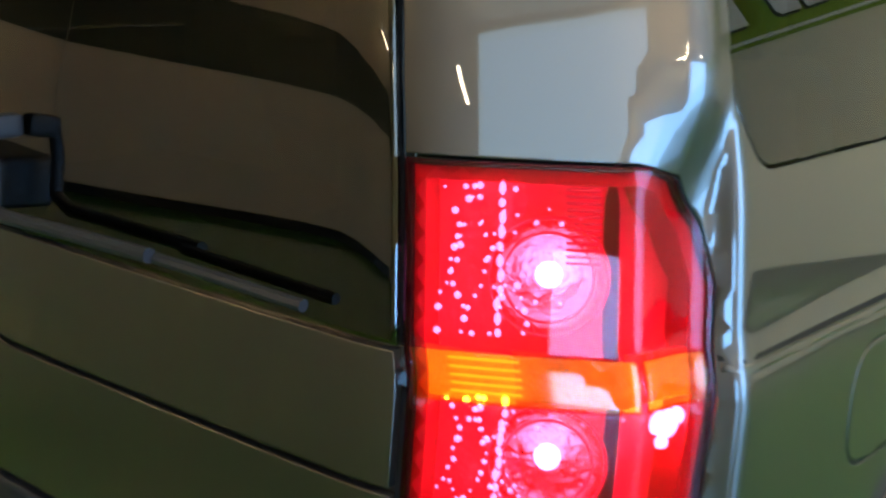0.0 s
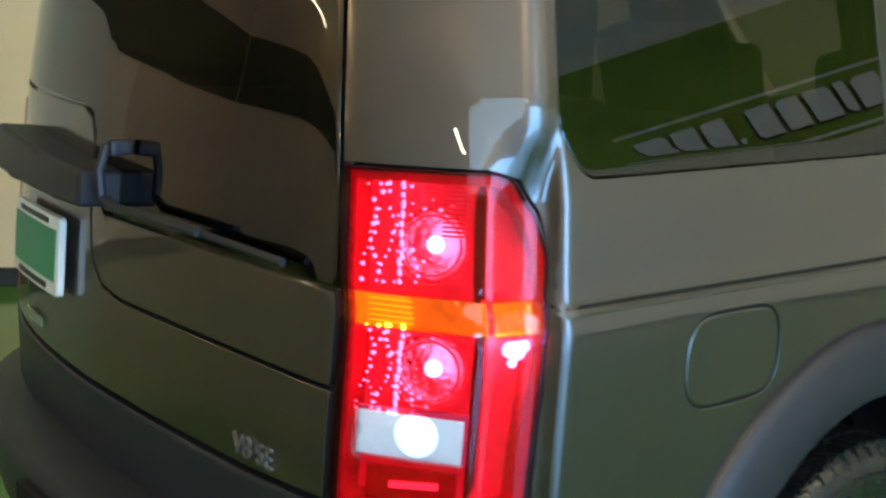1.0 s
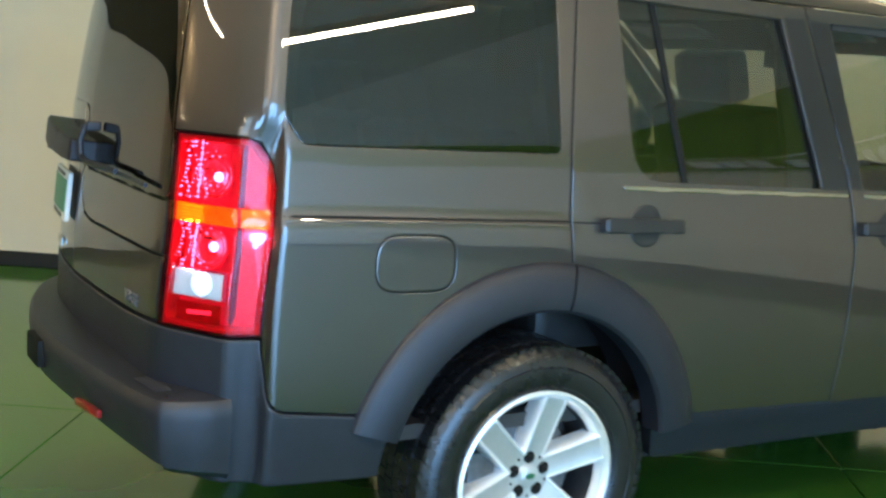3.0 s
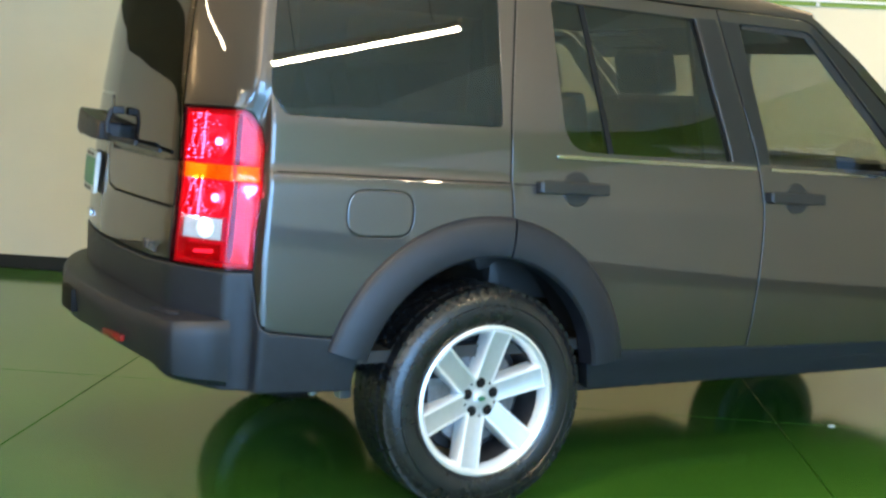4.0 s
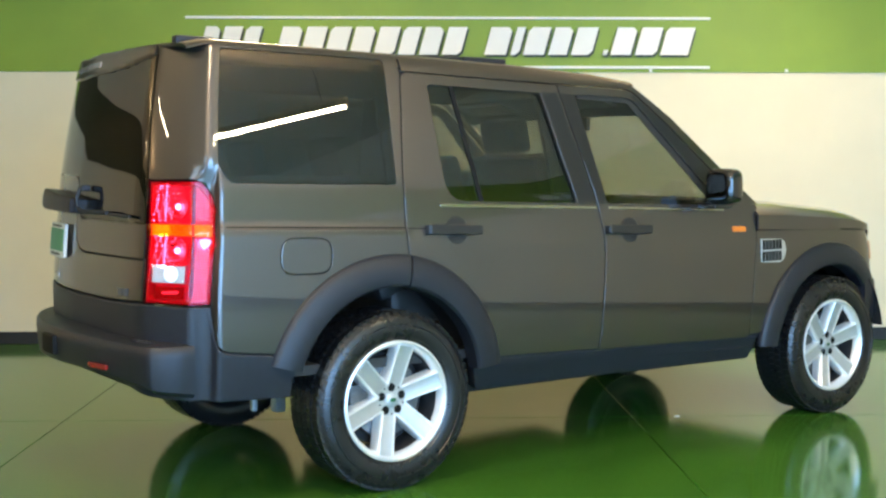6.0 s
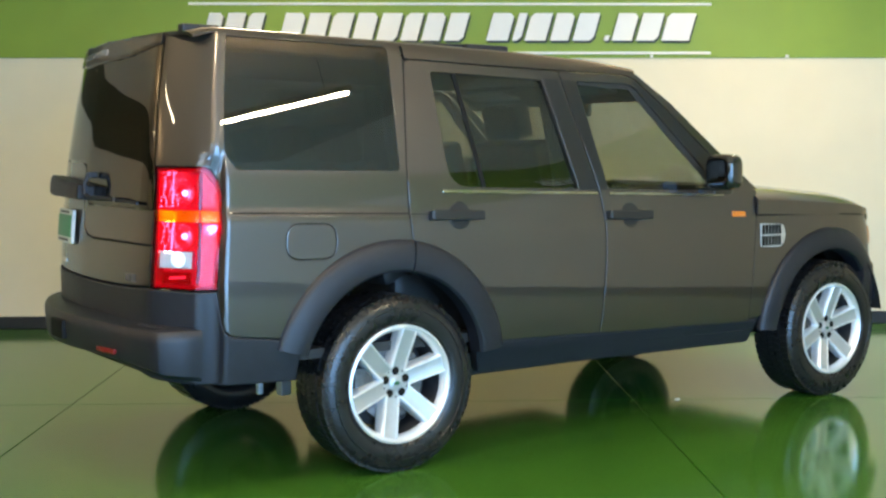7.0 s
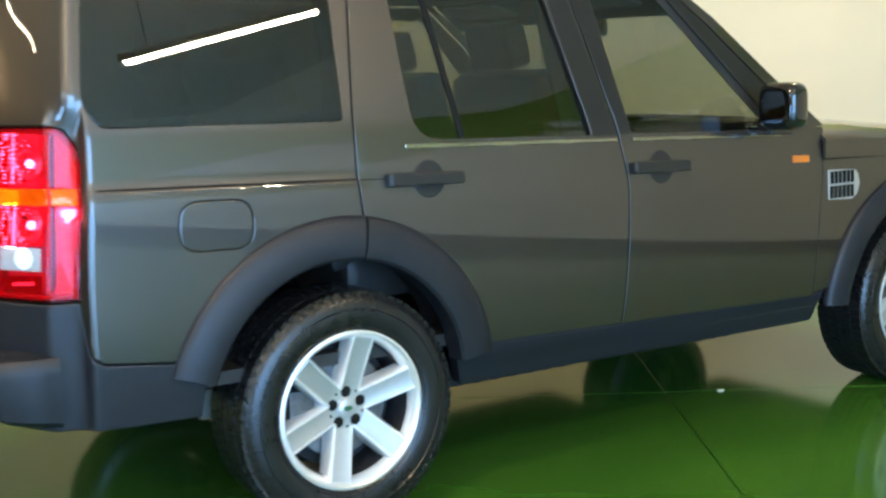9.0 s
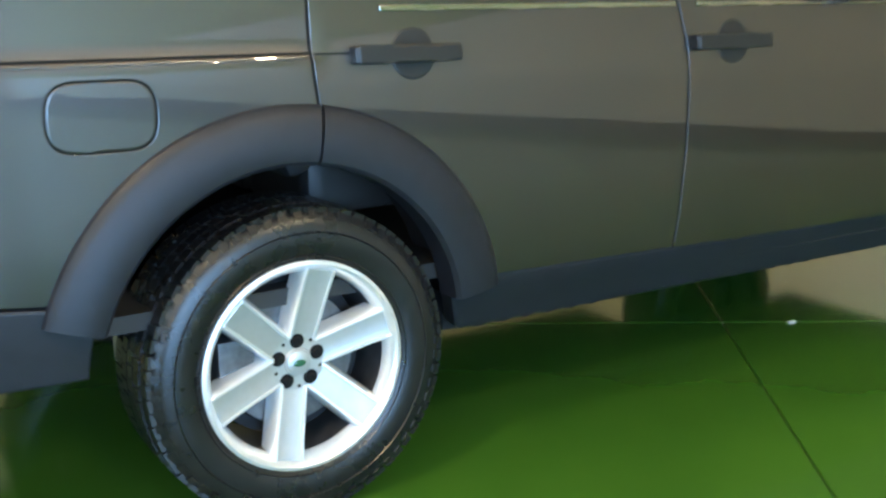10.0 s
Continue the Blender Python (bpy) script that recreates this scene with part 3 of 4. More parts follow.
# ---- the car: tail ----
def ys(pts):
    """(y, z) on the tail to (s, z)."""
    return [(s_at(y), z) for y, z in pts]


gate_low = ys([(-0.697, 0.846), (-0.697, 0.998), (-0.08, 0.998), (0.0, 1.012), (0.045, 1.055), (0.06, 1.13), (0.06, 1.27), (0.075, 1.305), (0.12, 1.322), (0.635, 1.330), (0.64, 1.0), (0.645, 0.85), (0.3, 0.838), (-0.2, 0.832), (-0.5, 0.836)])
gate = panel("lower_tailgate", gate_low, PAINT, car, grid=0.06)
strip = ys([(-0.697, 1.006), (-0.08, 1.006), (-0.006, 1.019), (0.037, 1.058), (0.052, 1.13), (0.052, 1.19), (0.0, 1.141), (-0.697, 1.134)])
panel("upper_tailgate", strip, PAINT, car, grid=0.06)
glass = ys([(-0.700, 1.139), (0.0, 1.146), (0.052, 1.20), (0.053, 1.275), (0.07, 1.313), (0.118, 1.330), (0.632, 1.338), (0.60, 1.79), (-0.700, 1.80)])
REAR_GLASS = pane("rear_screen_glass", (0.16, 0.15, 0.145), ior=1.8)
panel("rear_screen", glass, REAR_GLASS, car, thick=0.005, roll=0.006, label="near-black tinted glass")
panel("inner_shell", ys([(-0.70, 0.75), (-0.72, 1.29), (-0.2, 1.10), (0.04, 1.26), (0.68, 1.30), (0.70, 0.78)]), DARK, car, out=-0.022, thick=0.006, grid=0.12)
# frame behind the edge of the rear screen
panel("screen_surround", ys([(-0.715, 1.10), (-0.715, 1.80), (0.66, 1.80), (0.68, 1.28), (0.03, 1.28), (0.0, 1.10)]), TRIM, car, [ys([(-0.62, 1.20), (-0.62, 1.74), (0.57, 1.74), (0.59, 1.39), (0.02, 1.38), (-0.05, 1.22)])], out=-0.012, thick=0.006, grid=0.10)
spoil = ys([(-0.690, 1.792), (-0.690, 1.836), (0.0, 1.846), (0.42, 1.840), (0.48, 1.81), (0.48, 1.757), (0.35, 1.750), (-0.3, 1.760)])
spoiler = panel("spoiler", spoil, PAINT, car, out=0.012, thick=0.03, roll=0.014, grid=0.04)
panel("brake_lamp", ys([(-0.05, 1.783), (-0.05, 1.806), (0.36, 1.800), (0.36, 1.777)]), material("smoked_clear_lens", (0.22, 0.22, 0.24), 0.15, coat=0.6), spoiler, out=0.018, thick=0.01, label="unlit clear strip lens")

# tail lamps
RED = pane("red_lamp_lens", (0.97, 0.20, 0.33), 0.015, gloss=(0.6, 0.57, 0.6))
AMBER = pane("amber_lamp_lens", (1.0, 0.58, 0.12), 0.06)
CLEAR = pane("clear_ribbed_lens", (0.94, 0.97, 1.0), 0.10)
REFLECTOR = material("lamp_reflector", (0.55, 0.22, 0.25), 0.22, 0.9, vary=0.03, scale=30, bump=0.9, bump_scale=95)
HOUSING = material("lit_lamp_housing", (0.70, 0.16, 0.20), 0.30, 0.2, 0.6, vary=0.08, scale=40, bump=0.5, bump_scale=160, emit=(1.0, 0.13, 0.18), emit_strength=0.24)
LIT_BULB = material("lit_bulb", (0.9, 0.8, 0.8), 0.3, emit=(1.0, 0.62, 0.55), emit_strength=60.0)
# bright reflection in the reversing lens, put in as a glow
WHITE_GLINT = material("lit_reversing_bulb", (0.9, 0.9, 0.9), 0.3, emit=(0.72, 0.88, 1.0), emit_strength=3.2)
SG = S_GATE + 0.008


def lamp_box(y0, y1, z0, z1):
    return [(s_at(y0), z0), (s_at(y1), z0), (s_at(y1), z1), (s_at(y0), z1)]


def dome(centre, normal, radius, depth, mat, name, parent, rings=6, n=20, hollow=False):
    """A bowl or dome round a normal."""
    bm = bmesh.new()
    q = Vector(normal).to_track_quat("Z", "Y").to_matrix().to_4x4()
    rr = []
    for i in range(rings + 1):
        a = math.pi / 2 * i / rings
        r, h = radius * math.sin(a), depth * math.cos(a) * (-1 if hollow else 1)
        rr.append([bm.verts.new((r * math.cos(2 * math.pi * k / n), r * math.sin(2 * math.pi * k / n), h)) for k in range(n)])
    for p, q2 in zip(rr, rr[1:]):
        for k in range(n):
            bm.faces.new((p[k], p[(k + 1) % n], q2[(k + 1) % n], q2[k]))
    bmesh.ops.remove_doubles(bm, verts=bm.verts, dist=1e-5)
    bmesh.ops.transform(bm, matrix=Matrix.Translation(Vector(centre)) @ q, verts=bm.verts)
    bmesh.ops.recalc_face_normals(bm, faces=bm.faces)
    return part(name, bm, mat, parent)


S_RIDGE = s_at(-0.882)
INSERTS = [[(S_GATE + 0.012, 1.098), (S_RIDGE + 0.004, 1.096), (S_RIDGE + 0.004, 1.140), (S_GATE + 0.012, 1.142)], [(S_RIDGE + 0.012, 1.096), (-0.846, 1.093), (-0.844, 1.136), (S_RIDGE + 0.012, 1.139)], [(s_at(-0.742), 0.921), (s_at(-0.868), 0.919), (s_at(-0.868), 0.982), (s_at(-0.742), 0.984)]]
lamp = panel("tail_lamp", shrink(LAMP, -0.003), RED, car, INSERTS, out=0.004, thick=0.004, roll=0.004, grid=0.03, label="lit red tail lamp with amber band and white reversing lens")
lamp.visible_shadow = False
panel("housing", shrink(LAMP, 0.006), HOUSING, lamp, out=-0.052, thick=0.01, roll=0.004, grid=0.03)
panel("lamp_wall", shrink(LAMP, 0.001), material("deep_red_rim", (0.40, 0.02, 0.035), 0.3, coat=0.3, vary=0.08), lamp, [shrink(LAMP, 0.014)], out=-0.010, thick=0.046, roll=0.001, grid=0.05)
panel("seal", shrink(LAMP, -0.0035), BLACKLINE, lamp, [shrink(LAMP, 0.002)], out=-0.004, thick=0.03, roll=0.002, grid=0.05)
# amber band and reversing lens, let into the red
for poly, mat, nm in zip(INSERTS, (AMBER, AMBER, CLEAR), ("indicator_lens", "indicator_lens", "reversing_lens")):
    p = panel(nm, poly, mat, lamp, out=0.0045, thick=0.003, roll=0.002, grid=0.03)
    p.visible_shadow = False
# light bleeding into the amber band, put into three uneven backing glows
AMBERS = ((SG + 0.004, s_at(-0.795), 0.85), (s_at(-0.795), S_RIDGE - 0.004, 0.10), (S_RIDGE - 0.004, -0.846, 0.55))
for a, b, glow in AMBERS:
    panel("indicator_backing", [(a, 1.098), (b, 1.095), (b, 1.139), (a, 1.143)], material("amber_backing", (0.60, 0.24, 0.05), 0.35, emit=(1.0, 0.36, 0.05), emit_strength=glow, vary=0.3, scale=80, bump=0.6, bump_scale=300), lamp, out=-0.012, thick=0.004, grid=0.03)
# amber ribs glow to paint the bleeding light's brighter streaks
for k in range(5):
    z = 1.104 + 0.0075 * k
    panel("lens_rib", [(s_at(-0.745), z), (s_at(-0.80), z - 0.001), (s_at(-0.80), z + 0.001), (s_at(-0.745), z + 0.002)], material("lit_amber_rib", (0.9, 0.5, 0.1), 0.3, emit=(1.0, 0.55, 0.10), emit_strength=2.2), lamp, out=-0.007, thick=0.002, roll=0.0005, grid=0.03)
# faint glow of this backing belongs to the same painted reflection
back = panel("reversing_backing", [(s_at(-0.738), 0.918), (s_at(-0.870), 0.916), (s_at(-0.870), 0.986), (s_at(-0.738), 0.986)], material("reversing_reflector", (0.50, 0.56, 0.60), 0.25, 0.3, vary=0.1, scale=120, bump=0.6, bump_scale=400, emit=(0.70, 0.86, 1.0), emit_strength=0.10), lamp, out=-0.014, thick=0.004, grid=0.03)
# bowls with bulbs, one over and one under the band, and dotted prism columns beside them
for zc in (1.209, 1.042):
    s0 = s_at(-0.822)
    n = skin_normal(s0, zc)
    dome(skin(s0, zc, -0.012), n, 0.052, 0.035, REFLECTOR, "bowl", lamp, hollow=True)
    dome(skin(s0, zc, -0.030), n, 0.0125, 0.014, LIT_BULB, "bulb", lamp, rings=4, n=12)
    for rad in (0.040, 0.053):
        bm = bmesh.new()
        q = Vector(n).to_track_quat("Z", "Y").to_matrix().to_4x4()
        r = bmesh.ops.create_circle(bm, segments=32, radius=rad)
        vs = [v.co.copy() for v in bm.verts]
        bm.free()
        ring = tube([*(q @ v for v in vs), q @ vs[0], q @ vs[1]], 0.0016, 6)
        bmesh.ops.translate(ring, vec=Vector(skin(s0, zc, -0.012)), verts=ring.verts)
        part("bowl_ring", ring, HOUSING, lamp)
RIDGE = material("pale_red_ridge", (0.75, 0.25, 0.28), 0.25, 0.2, 0.4)
# glints on the lamp's prisms, put in as glowing dots
PRISM_GLINT = material("lamp_prisms", (0.95, 0.75, 0.75), 0.12, 0.6, emit=(1.0, 0.62, 0.62), emit_strength=22.0, vary=0.3, scale=300)
rnd = random.Random(4)
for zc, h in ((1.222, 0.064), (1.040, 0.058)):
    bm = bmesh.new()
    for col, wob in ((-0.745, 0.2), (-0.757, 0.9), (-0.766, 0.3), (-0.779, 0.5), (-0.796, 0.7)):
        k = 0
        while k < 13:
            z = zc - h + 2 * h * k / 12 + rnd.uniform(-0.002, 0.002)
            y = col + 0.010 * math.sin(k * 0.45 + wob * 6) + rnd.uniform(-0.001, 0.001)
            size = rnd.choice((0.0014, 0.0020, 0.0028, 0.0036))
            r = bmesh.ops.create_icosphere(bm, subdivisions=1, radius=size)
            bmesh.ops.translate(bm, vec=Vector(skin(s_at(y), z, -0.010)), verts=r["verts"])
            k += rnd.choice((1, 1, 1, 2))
    # the bright streak and the broken arc of prism glints round the bulb, again glowing dots
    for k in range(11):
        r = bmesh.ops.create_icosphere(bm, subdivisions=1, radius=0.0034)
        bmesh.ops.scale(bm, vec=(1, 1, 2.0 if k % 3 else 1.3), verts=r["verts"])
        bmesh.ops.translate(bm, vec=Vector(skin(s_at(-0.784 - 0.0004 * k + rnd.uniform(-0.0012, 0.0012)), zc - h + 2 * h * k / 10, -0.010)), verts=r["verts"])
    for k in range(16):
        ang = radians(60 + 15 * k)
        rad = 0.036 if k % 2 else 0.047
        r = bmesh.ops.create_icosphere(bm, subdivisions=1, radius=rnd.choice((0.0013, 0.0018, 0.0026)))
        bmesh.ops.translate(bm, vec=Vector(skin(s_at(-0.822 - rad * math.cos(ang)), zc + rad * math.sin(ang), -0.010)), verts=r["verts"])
    part("prism_column", bm, PRISM_GLINT, lamp)
LIT_SIDE = material("lit_side_lamp", (0.9, 0.7, 0.7), 0.3, emit=(1.0, 0.66, 0.60), emit_strength=40.0)
for s0, z, r in ((-0.871, 1.068, 0.0145), (-0.881, 1.071, 0.0115), (-0.862, 1.074, 0.009), (-0.876, 1.052, 0.007)):
    dome(skin(s0, z, -0.018), skin_normal(s0, z), r, 0.008, LIT_SIDE, "side_bulb", lamp, rings=4, n=14)
# two glowing domes paint the reflection's soft halo and hot centre
GLINT_HALO = material("lit_reversing_bowl", (0.8, 0.85, 0.9), 0.3, emit=(0.72, 0.88, 1.0), emit_strength=0.5)
dome(skin(s_at(-0.812), 0.952, -0.011), skin_normal(s_at(-0.812), 0.952), 0.031, 0.003, GLINT_HALO, "reversing_bowl", lamp, rings=4, n=20)
dome(skin(s_at(-0.812), 0.952, -0.008), skin_normal(s_at(-0.812), 0.952), 0.015, 0.005, WHITE_GLINT, "reversing_bulb", lamp, rings=4, n=16)
# bright reflection on the low reflector, put in as a glowing strip
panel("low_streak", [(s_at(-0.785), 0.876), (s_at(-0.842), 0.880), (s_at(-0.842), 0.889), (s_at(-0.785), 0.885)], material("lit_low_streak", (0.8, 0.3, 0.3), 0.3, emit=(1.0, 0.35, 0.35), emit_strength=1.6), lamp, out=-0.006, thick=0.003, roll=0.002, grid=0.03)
panel("low_reflector", [(s_at(-0.755), 0.858), (s_at(-0.862), 0.856), (s_at(-0.862), 0.905), (s_at(-0.755), 0.905)], material("red_prism_reflector", (0.42, 0.012, 0.02), 0.25, 0.3, 0.5, vary=0.15, scale=200, bump=0.5, bump_scale=400), lamp, out=-0.010, thick=0.004, grid=0.03)
for k in range(12):
    z = 1.222 + 0.0058 * k
    panel("lens_rib", [(s_at(-0.835), z), (s_at(-0.860), z), (s_at(-0.860), z + 0.0026), (s_at(-0.835), z + 0.0026)], RIDGE, lamp, out=-0.006, thick=0.003, roll=0.0006, grid=0.03)
panel("tail_lamp", far_side(LAMP), material("red_lens_plain", (0.45, 0.01, 0.02), 0.15, coat=0.8), car, out=0.003, thick=0.03, roll=0.008, grid=0.05, label="red tail lamp")

# bumper: skirt round the tail, and the step that stands out from it
skirt = [(s_at(-0.69), 0.834), (-0.98, 0.828), (S_TLR - 0.054, 0.826), (-0.847, 0.80), (-0.828, 0.70), (-0.810, 0.666), (-0.780, 0.649), (-0.575, 0.622), (-0.50, 0.60)] + arc(*RA, 0.465, 160, 176, 6)
skirt += [(-0.54, 0.452), (-0.70, 0.458), (-0.90, 0.468), (-1.10, 0.478), (s_at(-0.6), 0.50), (s_at(0.0), 0.53), (s_at(0.55), 0.53), (s_at(0.66), 0.70), (s_at(0.66), 0.838), (s_at(0.3), 0.826), (s_at(-0.2), 0.820), (s_at(-0.5), 0.824)]
bumper = panel("rear_bumper", skirt, PLASTIC, car, out=0.004, thick=0.02, roll=0.008, grid=0.05, label="black plastic bumper with a step")


def loft_bar(name, plan_pts, section, mat, parent, label=""):
    """A bar along a plan curve; section gives (inwards, z, z-lift share) round the bar."""
    xy = chaikin(plan_pts, 3)
    bm = bmesh.new()
    rings = []
    for i, p in enumerate(xy):
        d = (xy[min(i + 1, len(xy) - 1)] - xy[max(i - 1, 0)]).normalized()
        inn = Vector((-d.y, d.x))
        t = i / (len(xy) - 1)
        rings.append([bm.verts.new((p.x + inn.x * a, p.y + inn.y * a, z - PITCH * 0 + f * lift(t))) for a, z, f in section for lift in (LIFT,)])
    n = len(section)
    for p, q in zip(rings, rings[1:]):
        for k in range(n):
            bm.faces.new((p[k], p[(k + 1) % n], q[(k + 1) % n], q[k]))
    bm.faces.new(rings[0])
    bm.faces.new(rings[-1][::-1])
    bmesh.ops.recalc_face_normals(bm, faces=bm.faces)
    ob = part(name, bm, mat, parent, label)
    return ob


LIFT = lambda t: 0.066 * (1 - abs(2 * t - 1) ** 1.4)
STEP_PLAN = [(-0.84, 0.85), (-0.90, 0.81), (-0.985, 0.70), (-1.060, 0.53), (-1.130, 0.25), (-1.155, 0), (-1.15, -0.25), (-1.13, -0.50), (-1.105, -0.70), (-1.085, -0.80), (-1.066, -0.862), (-1.042, -0.880), (-0.965, -0.905), (-0.890, -0.903)]
STEP_SEC = [(0.11, 0.697, 0), (0.03, 0.690, 0), (0.012, 0.684, 0), (0.002, 0.668, 0), (0.0, 0.64, 0), (0.006, 0.55, 0.5), (0.012, 0.495, 0.9), (0.032, 0.478, 1), (0.12, 0.474, 1)]
step = loft_bar("bumper_step", STEP_PLAN, STEP_SEC, PLASTIC, bumper)
for k in range(7):
    part("tread_rib", boxed(-1.052 - 0.010 * k * 0.2, -1.008, -0.80 + 0.019 * k, -0.792 + 0.019 * k, 0.692, 0.6965, bevel=0.0015, segs=1), PLASTIC, bumper)
part("tow_cover", boxed(-1.168, -1.13, -0.075, 0.075, 0.575, 0.655, bevel=0.008), BLACKLINE, bumper, "dark recessed square cover")
part("reflector", boxed(-0.012, 0.002, -0.070, 0.070, -0.010, 0.010, bevel=0.004, m=pose(-1.132, -0.53, 0.585, 0, 0, 9)), material("red_reflector", (0.22, 0.012, 0.012), 0.2, coat=0.6, vary=0.1, scale=200), bumper, "narrow red reflector")
# front bumper and nose
LIFT = lambda t: 0.0
FB_PLAN = [(3.16, -0.925), (3.25, -0.918), (3.34, -0.865), (3.42, -0.735), (3.485, -0.4), (3.505, 0), (3.485, 0.4), (3.42, 0.735), (3.34, 0.865), (3.25, 0.918), (3.16, 0.925)]
loft_bar("front_bumper", FB_PLAN, [(0.13, 0.745, 0), (0.02, 0.738, 0), (0.004, 0.72, 0), (0.0, 0.66, 0), (0.008, 0.50, 0), (0.03, 0.44, 0), (0.13, 0.42, 0)], PLASTIC, car, "black plastic bumper")
for left in (False, True):
    panel("nose_panel", [(3.436, 0.74), (S_NOSE, 0.74), (S_NOSE, 0.98), (3.428, 0.99)], PAINT, car, left=left, thick=0.02)
    panel("headlamp", [(3.30, 0.84), (3.42, 0.835), (3.42, 0.955), (3.29, 0.94)], material("amber_corner_lens", (0.65, 0.25, 0.05), 0.15, coat=0.8, vary=0.1, scale=90), car, out=0.004, thick=0.008, roll=0.006, left=left, label="amber corner lens")

# ---- the car: roof, bonnet, screen ----
def sheet(name, fn, nu, nv, mat, parent, thick=0.02, label=""):
    bm = bmesh.new()
    g = [[bm.verts.new(fn(i / nu, j / nv)) for j in range(nv + 1)] for i in range(nu + 1)]
    for i in range(nu):
        for j in range(nv):
            bm.faces.new((g[i][j], g[i + 1][j], g[i + 1][j + 1], g[i][j + 1]))
    bmesh.ops.recalc_face_normals(bm, faces=bm.faces)
    bmesh.ops.solidify(bm, geom=list(bm.faces), thickness=thick)
    return part(name, bm, mat, parent, label)


def roof_edge(x):
    z = float(np.interp(x, [-0.95, -0.8, 0.1, 0.7, 1.2, 1.47], [1.842, 1.840, 1.826, 1.816, 1.795, 1.765]))
    return z, abs(float(skin(max(-0.8, min(x, 2.0)), z - 0.004)[1])) - 0.002


def roof_fn(u, v):
    k = 2 * v - 1
    k = math.copysign(1 - (1 - abs(k)) ** 2.2, k)
    x0 = float(skin(s_at(k * 0.76), 1.83)[0]) + 0.012
    x = x0 + (1.47 + 0.025 * (1 - k * k) - x0) * u
    z, y = roof_edge(x)
    y *= 1 - 0.13 * max(0.0, k) * max(0.0, 1 - 2.5 * u)
    e = max(0.0, (abs(k) - 0.94) / 0.06)
    back = max(0.0, 1 - u / 0.06)      # the rear edge dips onto the spoiler
    return (x, k * y, z - 0.006 + 0.018 * (1 - abs(k) ** 3) + 0.020 * math.sqrt(max(0.0, 1 - e * e)) - 0.026 * back * back)


sheet("roof", roof_fn, 30, 120, PAINT, car, thick=0.015)
sheet("headliner", lambda u, v: (-0.72 + 2.13 * u, (2 * v - 1) * 0.68, 1.775 - 0.03 * u * u), 8, 6, material("pale_headliner_cloth", (0.30, 0.28, 0.25), 0.95, vary=0.05, scale=40), car, thick=0.01)
for sy in (-1, 1):
    x0 = -0.84 if sy < 0 else -0.52
    rail = part("roof_rail", tube([(x0, sy * 0.69, 1.842), (x0 + 0.06, sy * 0.69, 1.856), (x0 + 0.24, sy * 0.68, 1.846), (0.2, sy * 0.67, 1.838), (0.50, sy * 0.67, 1.846), (0.60, sy * 0.67, 1.842), (0.70, sy * 0.67, 1.820)], 0.013, 10), PLASTIC, car, "black roof rail")
    part("rail_foot", boxed(0.50, 0.74, sy * 0.69 - 0.026, sy * 0.69 + 0.026, 1.822, 1.858, bevel=0.017, segs=4), PLASTIC, rail)
    part("rail_foot", boxed(x0 - 0.03, x0 + 0.13, sy * 0.69 - 0.026, sy * 0.69 + 0.026, 1.835, 1.866, bevel=0.015, segs=4), PLASTIC, rail)


def bonnet_fn(u, v):
    x = 2.22 + 1.115 * u
    k = 2 * v - 1
    low = 1.041 - PITCH * (x - 2.24) * 1.1
    top = float(np.interp(x, [2.22, 2.5, 3.0, 3.12, 3.21, 3.28, 3.335], [1.176, 1.166, 1.124, 1.102, 1.070, 1.028, 0.955]))
    half = float(np.interp(x, [2.24, 2.9, 3.2, 3.36, 3.43], [0.935, 0.915, 0.875, 0.80, 0.72]))
    a = abs(k)
    e = max(0.0, 1 - a ** 9)
    return (x + 0.03 * (1 - k * k) * u, math.copysign(min(a * 1.04, 1.0), k) * half, low + (top - low) * e ** 0.5 + 0.02 * (1 - k * k))


sheet("bonnet", bonnet_fn, 28, 60, PAINT, car, thick=0.012)


def screen_fn(u, v):
    k = 2 * v - 1
    bow = 1 - k * k
    x = 1.455 + (2.245 - 1.455) * u + bow * (0.02 + 0.12 * u)
    return (x, k * (0.735 + 0.105 * u), 1.770 - (1.770 - 1.165) * u + 0.012 * bow)


sheet("windscreen", screen_fn, 10, 14, GLASS, car, thick=0.005, label="clear green tinted glass")
sheet("cowl", lambda u, v: (2.16 + 0.16 * u + 0.12 * (1 - (2 * v - 1) ** 2), (2 * v - 1) * 0.86, 1.150 - 0.01 * u), 3, 14, PLASTIC, car)

# ---- the car: arches and wheels ----
def flare(centre, r_out, r_in, a0, a1, parent, left):
    n = 40
    bm = bmesh.new()
    rings = []
    span = r_out - r_in
    sec = [(1.0, 0.012), (1.0, -0.004), (0.955, -0.013), (0.80, -0.022), (0.50, -0.030), (0.22, -0.032), (0.07, -0.028), (0.0, -0.016), (-0.01, 0.06)]
    for i in range(n + 1):
        a = radians(a0 + (a1 - a0) * i / n)
        x, z = centre[0] + r_out * math.cos(a), centre[1] + r_out * math.sin(a)
        y0 = float(skin(max(-0.85, min(x, 3.3)), max(z, 0.46))[1])
        rings.append([bm.verts.new((centre[0] + (r_in + span * f) * math.cos(a), (y0 + d) * (-1 if left else 1), centre[1] + (r_in + span * f) * math.sin(a))) for f, d in sec])
    for p, q in zip(rings, rings[1:]):
        for k in range(len(sec) - 1):
            bm.faces.new((p[k], p[k + 1], q[k + 1], q[k]))
    bm.faces.new(rings[0])
    bm.faces.new(rings[-1][::-1])
    bmesh.ops.recalc_face_normals(bm, faces=bm.faces)
    return part("arch_flare", bm, PLASTIC, parent, "black plastic arch flare")


